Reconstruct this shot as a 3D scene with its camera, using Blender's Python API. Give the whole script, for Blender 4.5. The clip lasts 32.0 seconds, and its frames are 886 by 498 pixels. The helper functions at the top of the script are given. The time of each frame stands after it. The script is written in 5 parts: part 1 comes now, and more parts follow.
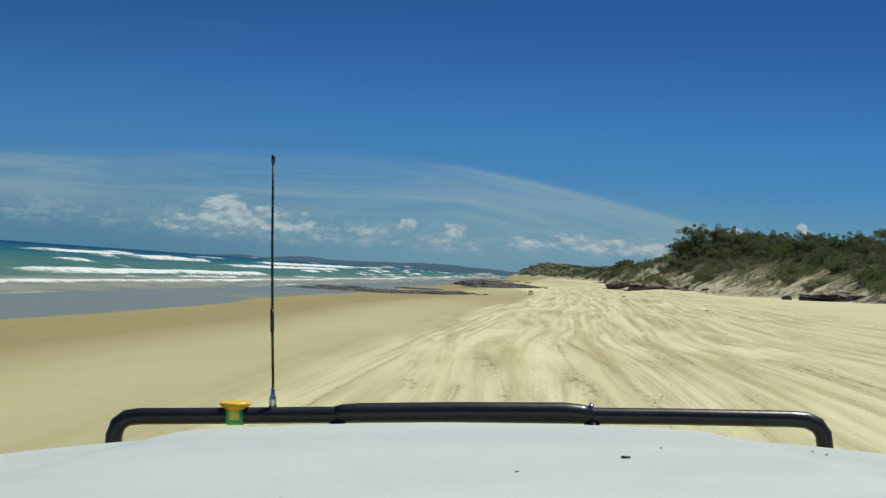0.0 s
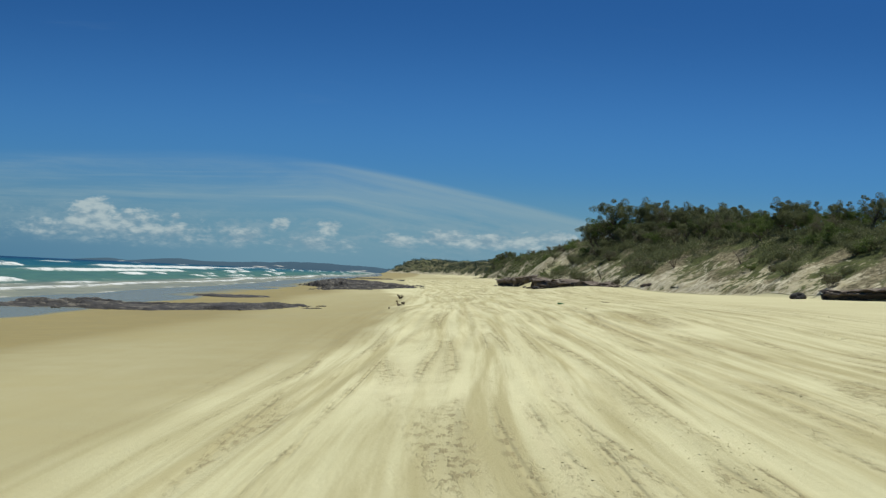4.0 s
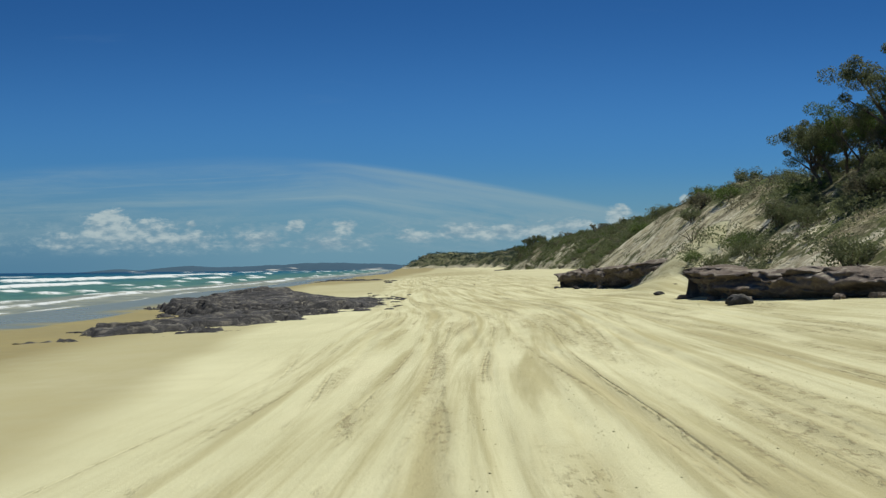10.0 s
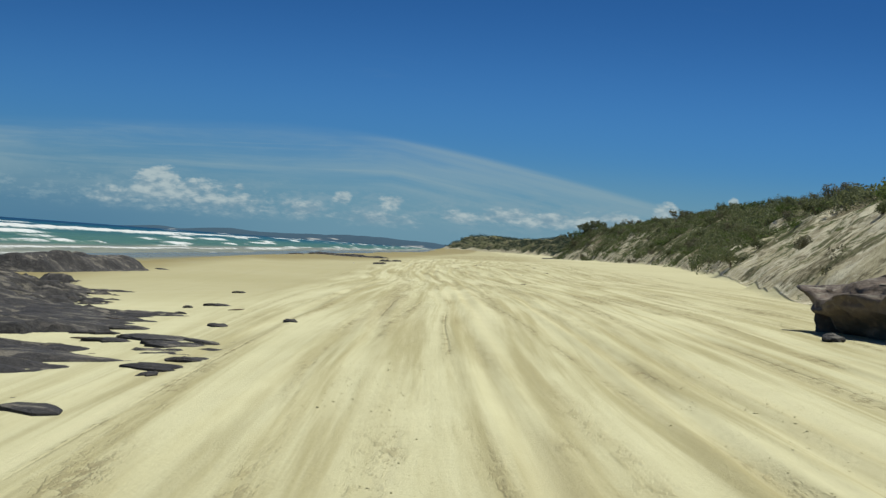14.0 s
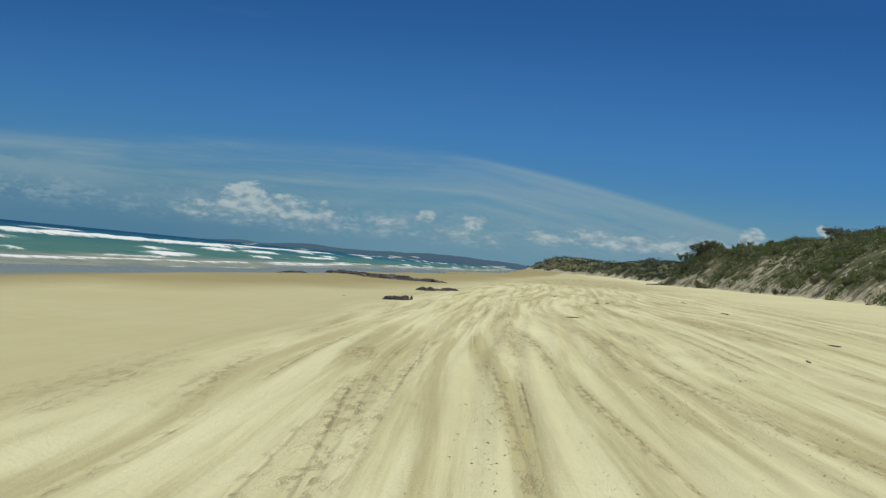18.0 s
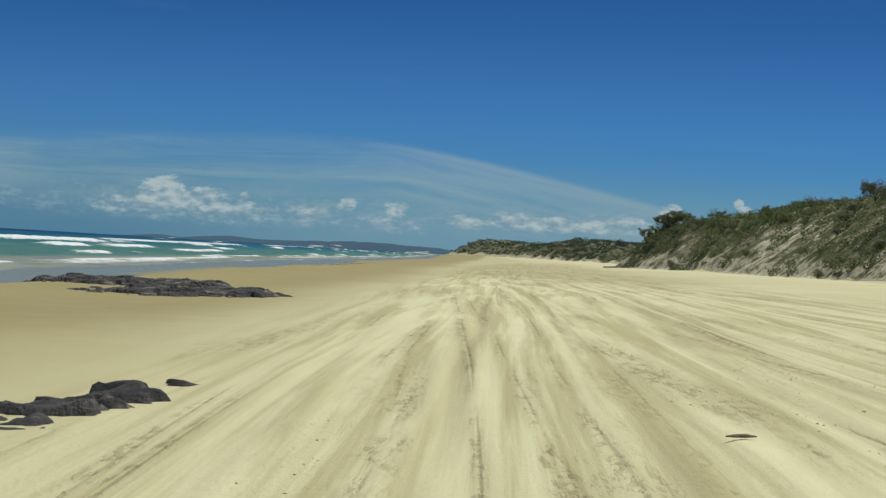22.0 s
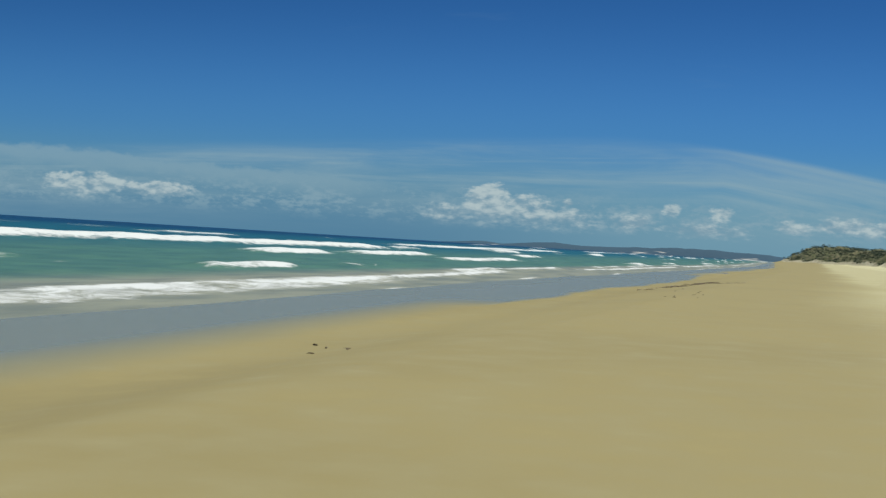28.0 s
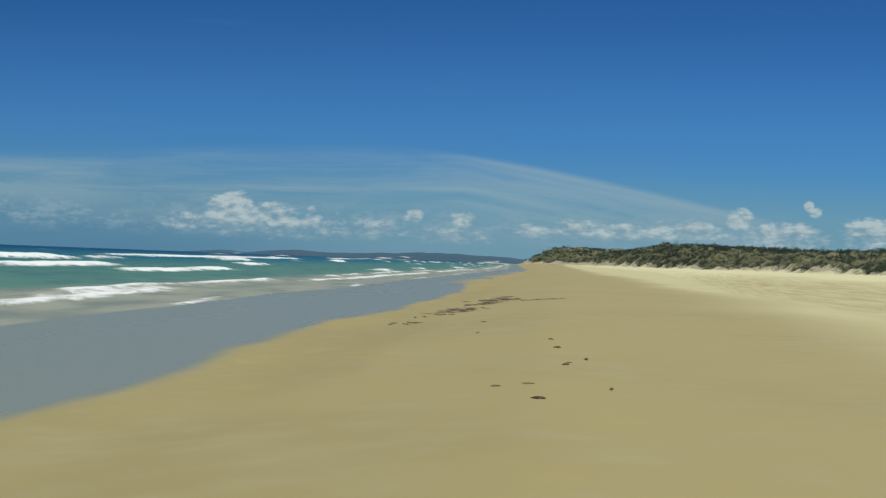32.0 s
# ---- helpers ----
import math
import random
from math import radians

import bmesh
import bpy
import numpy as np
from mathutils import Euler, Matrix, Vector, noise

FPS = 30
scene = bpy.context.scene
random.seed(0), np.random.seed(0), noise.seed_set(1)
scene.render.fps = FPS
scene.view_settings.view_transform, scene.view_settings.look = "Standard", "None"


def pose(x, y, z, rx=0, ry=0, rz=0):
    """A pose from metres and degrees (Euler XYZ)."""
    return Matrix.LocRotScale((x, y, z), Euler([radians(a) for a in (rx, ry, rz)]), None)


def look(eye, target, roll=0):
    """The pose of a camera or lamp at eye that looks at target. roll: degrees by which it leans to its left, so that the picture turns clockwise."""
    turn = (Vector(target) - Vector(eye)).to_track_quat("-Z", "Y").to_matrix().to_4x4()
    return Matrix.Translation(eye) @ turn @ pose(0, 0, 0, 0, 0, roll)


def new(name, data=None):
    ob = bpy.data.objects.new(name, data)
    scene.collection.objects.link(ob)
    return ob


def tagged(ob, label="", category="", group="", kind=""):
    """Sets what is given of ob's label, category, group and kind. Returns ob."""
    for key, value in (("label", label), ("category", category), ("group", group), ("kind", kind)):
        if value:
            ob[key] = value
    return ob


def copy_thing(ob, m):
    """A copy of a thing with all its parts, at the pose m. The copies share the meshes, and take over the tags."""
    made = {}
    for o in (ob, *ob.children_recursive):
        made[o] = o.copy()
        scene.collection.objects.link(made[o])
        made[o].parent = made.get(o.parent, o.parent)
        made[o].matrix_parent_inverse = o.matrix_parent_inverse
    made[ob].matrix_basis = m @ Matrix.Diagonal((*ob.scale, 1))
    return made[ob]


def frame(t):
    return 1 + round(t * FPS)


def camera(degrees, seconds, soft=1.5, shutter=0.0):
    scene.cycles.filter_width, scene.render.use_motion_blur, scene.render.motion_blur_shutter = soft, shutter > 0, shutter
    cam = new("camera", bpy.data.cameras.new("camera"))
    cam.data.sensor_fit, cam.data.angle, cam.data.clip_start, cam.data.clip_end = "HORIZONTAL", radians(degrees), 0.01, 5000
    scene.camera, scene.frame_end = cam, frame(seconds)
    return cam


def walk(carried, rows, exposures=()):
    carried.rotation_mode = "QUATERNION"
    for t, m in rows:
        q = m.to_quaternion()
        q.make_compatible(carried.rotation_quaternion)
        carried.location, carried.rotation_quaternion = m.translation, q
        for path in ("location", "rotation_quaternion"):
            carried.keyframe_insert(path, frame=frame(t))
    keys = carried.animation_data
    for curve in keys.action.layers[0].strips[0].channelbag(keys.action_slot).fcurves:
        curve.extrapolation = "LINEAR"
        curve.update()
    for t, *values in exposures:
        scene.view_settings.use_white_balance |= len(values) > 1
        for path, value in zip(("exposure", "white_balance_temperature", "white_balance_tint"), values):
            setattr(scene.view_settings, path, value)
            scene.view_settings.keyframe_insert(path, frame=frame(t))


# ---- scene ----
# ---- the drive: camera at dash height behind the bonnet, about 1.5 m over the sand ----
cam = camera(35.54, 32.0, soft=1.4)


def aim(x, y, z, yaw, pitch, roll):
    """Eye in metres; yaw to the left of +y, pitch up and roll in degrees."""
    eye = Vector((x, y, z))
    a, b = radians(yaw), radians(pitch)
    return look(eye, eye + Vector((-math.sin(a) * math.cos(b), math.cos(a) * math.cos(b), math.sin(b))), roll)


PATH = [
    (0, 0.000, -0.000, 1.425, 4.436, 0.910, 4.099),
    (0.5, -0.105, 5.449, 1.428, 2.827, 1.252, 3.173),
    (1, -0.202, 11.054, 1.438, 1.382, 1.037, 0.208),
    (1.5, -0.350, 16.899, 1.527, 1.823, 0.757, -0.798),
    (2, -0.520, 22.892, 1.460, 2.848, 0.337, 1.227),
    (2.5, -0.648, 29.400, 1.476, 2.024, 0.305, 5.103),
    (3, -0.717, 36.126, 1.438, -0.363, 1.353, 5.977),
    (3.5, -0.539, 42.765, 1.492, -0.627, 1.079, 2.807),
    (5.5, 0.554, 73.272, 1.475, -0.964, 1.144, 2.386),
    (6, 0.886, 81.076, 1.499, -1.021, 0.802, 0.766),
    (6.5, 1.184, 88.829, 1.534, -0.681, 0.905, -1.211),
    (7, 1.278, 96.073, 1.490, -0.175, 0.875, -1.212),
    (7.5, 1.425, 103.838, 1.468, 0.913, 0.857, -2.361),
    (8, 1.440, 111.779, 1.604, 0.138, 0.830, -1.092),
    (8.5, 1.576, 120.402, 1.664, 1.035, 0.943, -0.498),
    (9, 1.688, 129.431, 1.665, 1.073, 0.691, -0.869),
    (9.5, 1.788, 138.580, 1.640, 0.764, 0.769, -0.297),
    (10, 2.035, 147.452, 1.726, -0.104, 0.805, -0.555),
    (10.5, 2.225, 155.812, 1.762, -0.047, 1.105, -0.722),
    (11, 2.450, 164.081, 1.789, -0.292, 0.743, -0.729),
    (11.5, 2.666, 172.894, 1.792, -0.837, 0.993, -1.132),
    (12, 3.063, 181.637, 1.761, -0.548, 0.692, -2.832),
    (12.5, 3.382, 189.896, 1.613, -0.465, 0.096, -2.408),
    (13, 3.419, 197.688, 1.599, 1.095, 0.361, 1.956),
    (13.5, 3.388, 205.136, 1.570, 1.448, 0.510, 0.157),
    (14, 3.227, 212.512, 1.498, 1.668, -0.008, 4.258),
    (14.5, 2.975, 219.597, 1.367, 2.587, 0.201, 8.102),
    (15, 2.828, 226.529, 1.419, 3.045, 1.532, 2.949),
    (15.5, 2.640, 233.408, 1.438, 3.269, 0.844, 1.253),
    (17.5, 1.693, 259.597, 1.473, 3.297, -0.258, 6.574),
    (18, 1.269, 266.520, 1.457, 5.149, 0.526, 5.600),
    (18.5, 0.795, 273.480, 1.540, 4.922, 1.524, 6.275),
    (19, 0.339, 280.278, 1.555, 4.625, 0.603, 6.016),
    (19.5, -0.002, 286.987, 1.486, 3.928, 0.215, 2.303),
    (20, -0.386, 293.624, 1.405, 4.219, -0.205, 5.111),
    (20.5, -0.724, 300.390, 1.396, 3.958, 0.413, 6.054),
    (21, -0.933, 307.521, 1.509, 3.324, 1.311, 3.277),
    (21.5, -1.031, 314.725, 1.544, 2.689, 0.352, 0.122),
    (22, -1.133, 321.758, 1.546, 1.920, 0.201, 3.464),
    (22.5, -1.152, 328.639, 1.574, 1.291, 0.295, 5.880),
    (23, -1.139, 335.445, 1.604, 2.445, 0.909, 1.964),
    (23.5, -1.339, 342.076, 1.558, 5.208, 0.348, -2.589),
    (24, -1.791, 348.162, 1.518, 7.707, 0.466, -1.149),
    (24.5, -2.431, 353.735, 1.469, 10.861, -0.877, 0.219),
    (25, -3.327, 359.018, 1.554, 13.976, -0.193, 0.942),
    (25.5, -4.382, 364.058, 1.581, 15.113, -0.059, 2.645),
    (27.5, -8.750, 385.300, 1.698, 16.103, -0.353, 3.979),
    (28, -9.850, 390.700, 1.694, 15.247, -0.337, 3.501),
    (28.5, -10.900, 396.100, 1.669, 14.293, -0.045, 2.390),
    (29, -11.850, 401.500, 1.613, 13.256, 0.160, 2.176),
    (29.5, -12.700, 407.000, 1.549, 12.126, 0.257, 2.278),
    (30, -13.450, 412.500, 1.541, 10.816, 0.354, 2.834),
    (30.5, -14.120, 418.100, 1.489, 9.525, 0.317, 2.424),
    (31, -14.750, 423.900, 1.448, 8.095, 0.293, 2.495),
    (31.5, -15.300, 429.800, 1.410, 6.229, 0.386, 2.673),
    (32, -15.750, 435.800, 1.394, 4.727, 0.478, 2.175),
]
walk(cam, [(t, aim(*row)) for t, *row in PATH], exposures=[(0.0, 0.02, 6550, 5.5), (14.0, 0.0, 6550, 5.5), (18.0, -0.07, 6550, 5.5), (22.0, -0.03, 6550, 5.5), (25.0, 0.03, 6550, 5.5), (28.0, 0.09, 6550, 5.5), (32.0, 0.07, 6550, 5.5)])

# ---- sky and sun ----
SUN_AZ, SUN_EL = radians(50), radians(66)      # to the right of the drive and ahead, high summer sun
sun_dir = Vector((math.sin(SUN_AZ) * math.cos(SUN_EL), math.cos(SUN_AZ) * math.cos(SUN_EL), math.sin(SUN_EL)))
sun = new("sun", bpy.data.lights.new("sun", "SUN"))
sun.data.energy, sun.data.angle, sun.data.color = 4.3, radians(0.53), (1.0, 0.96, 0.88)
sun.matrix_world = look(sun_dir * 100, (0, 0, 0))


class Nodes:
    """Short hand for building node trees."""

    def __init__(self, tree):
        self.tree = tree
        tree.nodes.clear()

    def __call__(self, kind, ins=None, **props):
        n = self.tree.nodes.new("ShaderNode" + kind)
        for k, v in props.items():
            setattr_plain(n, k, v)
        for k, v in (ins or {}).items():
            self.put(n, k, v)
        return n

    def put(self, n, k, v):
        if isinstance(v, bpy.types.Node):
            v = v.outputs[0]
        if isinstance(v, bpy.types.NodeSocket):
            self.tree.links.new(v, n.inputs[k])
        else:
            n.inputs[k].default_value = v

    def math(self, op, a, b=0.0, c=0.0, clamp=False):
        n = self("Math", {0: a, 1: b, 2: c})
        n.operation, n.use_clamp = op, clamp
        return n.outputs[0]

    def mix(self, f, a, b, blend="MIX"):
        n = self.tree.nodes.new("ShaderNodeMix")
        n.data_type, n.blend_type = "RGBA", blend
        self.put(n, 0, f), self.put(n, 6, a), self.put(n, 7, b)
        return n.outputs[2]

    def ramp(self, fac, lo, hi, a=0.0, b=1.0):
        n = self("MapRange", {0: fac, 1: lo, 2: hi, 3: a, 4: b})
        n.interpolation_type = "SMOOTHSTEP"
        return n.outputs[0]

    def noise(self, vec, scale, detail=4.0, rough=0.55, distort=0.0):
        n = self("TexNoise", {"Scale": scale, "Detail": detail, "Roughness": rough, "Distortion": distort})
        if vec is not None:
            self.put(n, "Vector", vec)
        return n.outputs[0]


def setattr_plain(n, k, v):
    if k == "operation":
        n.operation = v
    elif k == "attribute_name":
        n.attribute_name = v
    elif k == "sky_type":
        n.sky_type = v


world = bpy.data.worlds.new("sky")
scene.world = world
world.use_nodes = True
N = Nodes(world.node_tree)
sky = N("TexSky", sky_type="NISHITA")
sky.sun_disc = False
sky.sun_elevation, sky.sun_rotation = SUN_EL, SUN_AZ
sky.altitude, sky.air_density, sky.dust_density, sky.ozone_density = 0, 1.0, 0.4, 3.0
co = N("TexCoord").outputs["Generated"]
sep = N("SeparateXYZ", {0: co})
dx, dy, dz = sep.outputs
ahead = N.math("MAXIMUM", N.math("ABSOLUTE", dy), 0.05)
az = N.math("MULTIPLY", N.math("DIVIDE", dx, ahead), -57.3)       # degrees to the left of the drive
el = N.math("MULTIPLY", N.math("DIVIDE", dz, ahead), 57.3)
flat = N("CombineXYZ", {0: az, 1: el, 2: 0.0})
flat3 = N("CombineXYZ", {0: az, 1: N.math("MULTIPLY", el, 2.2), 2: 3.0})
puffs = N.noise(flat3, 0.75, 7.0, 0.6)
fine = N.noise(flat3, 3.0, 6.0, 0.62)
towards_sun = N("CombineXYZ", {0: N.math("SUBTRACT", az, 0.22), 1: N.math("ADD", N.math("MULTIPLY", el, 2.2), 0.55), 2: 3.0})
puffs_up = N.noise(towards_sun, 0.75, 7.0, 0.6)


def billows(vec, scale):
    v = N("TexVoronoi", {"Vector": vec, "Scale": scale, "Detail": 2.0, "Roughness": 0.55})
    return N.math("SUBTRACT", 0.62, v.outputs["Distance"])


bill, bill_up = billows(flat3, 1.5), billows(towards_sun, 1.5)


def wisp(tilt, bow, thin, z):
    across = N.math("ADD", el, N.math("ADD", N.math("MULTIPLY", az, tilt), N.math("MULTIPLY", N.math("MINIMUM", N.math("SUBTRACT", az, 4.0), 0.0), bow)))
    return N.noise(N("CombineXYZ", {0: N.math("MULTIPLY", az, 0.10), 1: N.math("MULTIPLY", across, thin), 2: z}), 1.0, 7.0, 0.6, 0.35)


wisps, wisps_fine = wisp(0.01, -0.19, 0.9, 7.0), wisp(0.03, -0.19, 2.4, 11.0)


def lump(a, e, wa, we):
    """A soft mound at azimuth a, elevation e (degrees)."""
    p = N.math("POWER", N.math("DIVIDE", N.math("SUBTRACT", az, a), wa), 2.0)
    q = N.math("POWER", N.math("DIVIDE", N.math("SUBTRACT", el, e), we), 2.0)
    return N.math("SUBTRACT", 1.0, N.math("ADD", p, q))


# heaped clouds low over the sea: a larger tower, its tail and small single puffs
LUMPS = [(13.7, 1.7, 1.25, 0.95), (12.4, 1.35, 2.0, 0.85), (10.5, 1.2, 1.8, 0.7), (15.6, 1.1, 1.2, 0.55), (10.35, 1.9, 0.32, 0.2), (7.6, 1.15, 1.1, 0.45),
         (6.0, 1.8, 0.42, 0.30), (3.9, 1.75, 0.55, 0.36), (4.6, 1.0, 2.6, 0.35), (1.0, 1.35, 0.9, 0.32), (-1.0, 1.5, 1.6, 0.36), (-3.2, 1.45, 2.4, 0.34), (-5.4, 1.6, 1.8, 0.40), (-7.4, 2.1, 0.62, 0.6), (-9.2, 1.4, 2.0, 0.7),
         (-10.15, 2.75, 0.22, 0.24), (-10.4, 2.5, 0.3, 0.22), (-13.0, 1.7, 1.8, 0.7), (29.5, 1.55, 2.4, 0.38), (-17.0, 2.0, 2.0, 0.8), (-22.0, 1.7, 2.4, 0.8), (33.0, 1.6, 2.5, 0.6)]
heap = None
for one in LUMPS:
    v = lump(*one)
    heap = v if heap is None else N.math("MAXIMUM", heap, v)
body = N.math("ADD", N.math("MULTIPLY", heap, 0.9), N.math("ADD", N.math("MULTIPLY", N.math("SUBTRACT", puffs, 0.5), 2.0), N.math("ADD", N.math("MULTIPLY", bill, 0.6), N.math("MULTIPLY", N.math("SUBTRACT", fine, 0.5), 0.55))))
# crisp heads, feet that melt into the haze
edge = N.ramp(el, 0.9, 2.3, 1.4, 0.72)
heap_mask = N.ramp(N.math("DIVIDE", N.math("SUBTRACT", body, -0.34), edge), 0.0, 1.0)
lit = N.math("ADD", N.math("MULTIPLY", N.math("SUBTRACT", puffs, puffs_up), 3.2), N.math("ADD", N.math("MULTIPLY", N.math("SUBTRACT", bill, bill_up), 1.1), N.math("MULTIPLY", N.math("SUBTRACT", fine, 0.5), 0.7)))
top = N.ramp(N.math("ADD", N.math("MULTIPLY", N.math("SUBTRACT", N.math("MINIMUM", el, 2.0), 1.45), 0.6), N.math("MULTIPLY", lit, 0.9)), -0.85, 0.95)
# a broad streak of ice cloud that thins towards the right
fall = N.math("SUBTRACT", 4.0, az)
arc = N.math("SUBTRACT", 4.9, N.math("MULTIPLY", N.math("ADD", fall, N.math("SQRT", N.math("ADD", N.math("MULTIPLY", fall, fall), 16.0))), 0.105))
arc = N.math("SUBTRACT", arc, N.math("MULTIPLY", N.math("MAXIMUM", N.math("SUBTRACT", az, 8.0), 0.0), 0.055))
above = N.math("SUBTRACT", arc, el)
band = N.math("MULTIPLY", N.ramp(above, -0.15, 0.9), N.ramp(above, 4.4, 0.8))
band = N.math("MULTIPLY", band, N.ramp(az, -11.0, -6.0))
veil = N.math("MULTIPLY", band, N.math("ADD", N.ramp(wisps, 0.36, 0.66, 0.12, 0.7), N.ramp(wisps_fine, 0.45, 0.7, 0.0, 0.35)))
rim = N.math("MULTIPLY", N.math("MULTIPLY", N.ramp(above, -0.08, 0.22), N.ramp(above, 1.5, 0.25)), N.math("MULTIPLY", N.ramp(az, -10.5, -6.5), N.ramp(az, 9.0, 0.0)))
veil = N.math("MAXIMUM", veil, N.math("MULTIPLY", rim, N.ramp(wisps_fine, 0.3, 0.6, 0.45, 0.85)))
low = N.ramp(el, 4.2, 0.4)
murk = N.math("MULTIPLY", N.math("MULTIPLY", N.ramp(el, 2.7, 1.5), N.ramp(el, 0.5, 1.3)), N.ramp(N.math("ADD", puffs, N.math("MULTIPLY", fine, 0.35)), 0.60, 0.84))
shelf = N.math("ADD", el, N.math("ADD", N.math("MULTIPLY", N.math("SUBTRACT", puffs, 0.5), 1.0), N.math("MULTIPLY", az, -0.05)))
bank = N.math("MULTIPLY", N.ramp(az, 15.0, 21.0), N.math("MULTIPLY", N.ramp(shelf, 1.75, 1.35), N.ramp(shelf, -0.2, 1.3)))
high = N.math("MULTIPLY", N.ramp(wisps, 0.62, 0.85), 0.06)
sky_tint = N.mix(N.ramp(el, 4.0, 12.0), N.mix(N.ramp(el, 0.0, 5.0), (0.43, 0.85, 1.29, 1), (0.255, 0.655, 1.28, 1)), (0.145, 0.425, 0.88, 1))
blue = N.mix(1.0, sky.outputs[0], sky_tint, "MULTIPLY")
haze = N.mix(N.ramp(az, 4.0, 19.0), (2.75, 5.3, 7.35, 1), (1.45, 3.65, 6.15, 1))
hazy = N.mix(N.math("MULTIPLY", low, 0.80), blue, haze)
streak = N.mix(N.math("MAXIMUM", N.math("MULTIPLY", veil, 0.72), N.math("MAXIMUM", N.math("MULTIPLY", bank, 0.5), high)), hazy, (4.9, 6.9, 8.0, 1))
cloud = N.mix(top, (3.5, 5.5, 7.1, 1), (7.6, 9.1, 9.7, 1))
streak = N.mix(N.math("MULTIPLY", murk, 0.7), streak, (4.1, 6.2, 7.7, 1))
clouds = N.mix(N.math("MULTIPLY", heap_mask, N.ramp(el, 0.3, 1.25, 0.0, 0.93)), streak, cloud)
N("OutputWorld", {0: N("Background", {0: clouds, 1: 0.055})})


# ---- noise on arrays ----
def lattice(i, j, seed):
    h = (i.astype(np.int64) * 374761393 + j.astype(np.int64) * 668265263 + seed * 1274126177) & 0xFFFFFFFF
    h = ((h ^ (h >> 13)) * 1274126177) & 0xFFFFFFFF
    return ((h ^ (h >> 16)) & 0xFFFF) / 65535.0


def rough2(x, y, seed=0, octaves=4, gain=0.5):
    """Smooth noise in about -1..1 over a plane."""
    out, amp, total = 0.0, 1.0, 0.0
    for k in range(octaves):
        i, j = np.floor(x), np.floor(y)
        u, v = x - i, y - j
        u, v = u * u * (3 - 2 * u), v * v * (3 - 2 * v)
        a, b = lattice(i, j, seed + k), lattice(i + 1, j, seed + k)
        c, d = lattice(i, j + 1, seed + k), lattice(i + 1, j + 1, seed + k)
        out = out + amp * ((a * (1 - u) + b * u) * (1 - v) + (c * (1 - u) + d * u) * v)
        total, amp, x, y = total + amp, amp * gain, x * 2.03 + 17.1, y * 2.03 + 9.7
    return out / total * 2 - 1


def step(x, a, b):
    t = np.clip((x - a) / (b - a), 0, 1)
    return t * t * (3 - 2 * t)


# ---- the plan: stations along the beach ----
#        y, dune foot x, foot z, crest x, crest z; the waterline has stations of its own
PLAN = np.array([
    (-90, 52, 1.7, 68, 6.0), (0, 44, 1.6, 58, 6.5), (60, 37, 1.5, 50, 6.5), (110, 29, 1.25, 41, 6.0), (131, 24.8, 1.1, 35, 5.6),
    (165, 18.5, 1.0, 29, 6.2), (200, 13.6, 0.95, 24, 6.6), (215, 13.0, 0.9, 20, 6.0), (240, 12.6, 0.9, 21.5, 6.9), (262, 13.8, 1.0, 23, 6.7),
    (290, 17.5, 1.15, 28, 7.2), (330, 21, 1.25, 31, 7.2), (385, 26, 1.35, 37.5, 9.2), (410, 27, 1.35, 39, 9.8), (450, 27, 1.4, 41, 10.6), (510, 27, 1.4, 39, 10.4),
    (552, 20.5, 1.4, 29, 7.8), (566, 21, 1.4, 31, 8.4), (590, 28, 1.4, 43, 11.0), (640, 46, 1.4, 62, 8.0), (900, 78, 1.6, 100, 9.5),
    (1300, 98, 2.0, 130, 13.0), (1600, 85, 2.0, 118, 18.0), (2000, 64, 2.0, 102, 26.5), (2400, 5, 2.0, 62, 19.0), (2650, -48, 2.0, 20, 22.0), (2850, -76, 2.0, -16, 31.0),
    (3100, -55, 2.0, 40, 24.0), (3300, 60, 2.0, 120, 16.0), (4800, 330, 2.0, 420, 14.0)], float)
SEA_Z = -0.75
WATERLINE = np.array([(-90, -14.5), (0, -15.0), (110, -15.3), (131, -15.5), (200, -15.8), (240, -16.5), (262, -17.2), (290, -18.2), (330, -19.2), (388, -19.3), (424, -21.4), (468, -23.4), (528, -23.9), (570, -24.1), (658, -24.3), (900, -25.5),
                      (1300, -38), (1600, -47), (2000, -58), (2400, -75), (2650, -84), (2850, -90), (3100, -70), (3300, 40), (4800, 300)], float)


def plan(y, column):
    """1: waterline x, 2: dune foot x, 3: foot z, 4: crest x, 5: crest z."""
    if column == 1:
        return np.interp(y, WATERLINE[:, 0], WATERLINE[:, 1])
    return np.interp(y, PLAN[:, 0], PLAN[:, column - 1])


def track_x(y):
    return np.interp(y, [-60, 0, 36, 81, 130, 198, 233, 287, 325, 345, 420, 520, 900], [1.0, 0.6, -0.2, 1.2, 2.0, 3.4, 2.6, 0.2, -0.8, -0.8, -1.0, 0.0, 20])


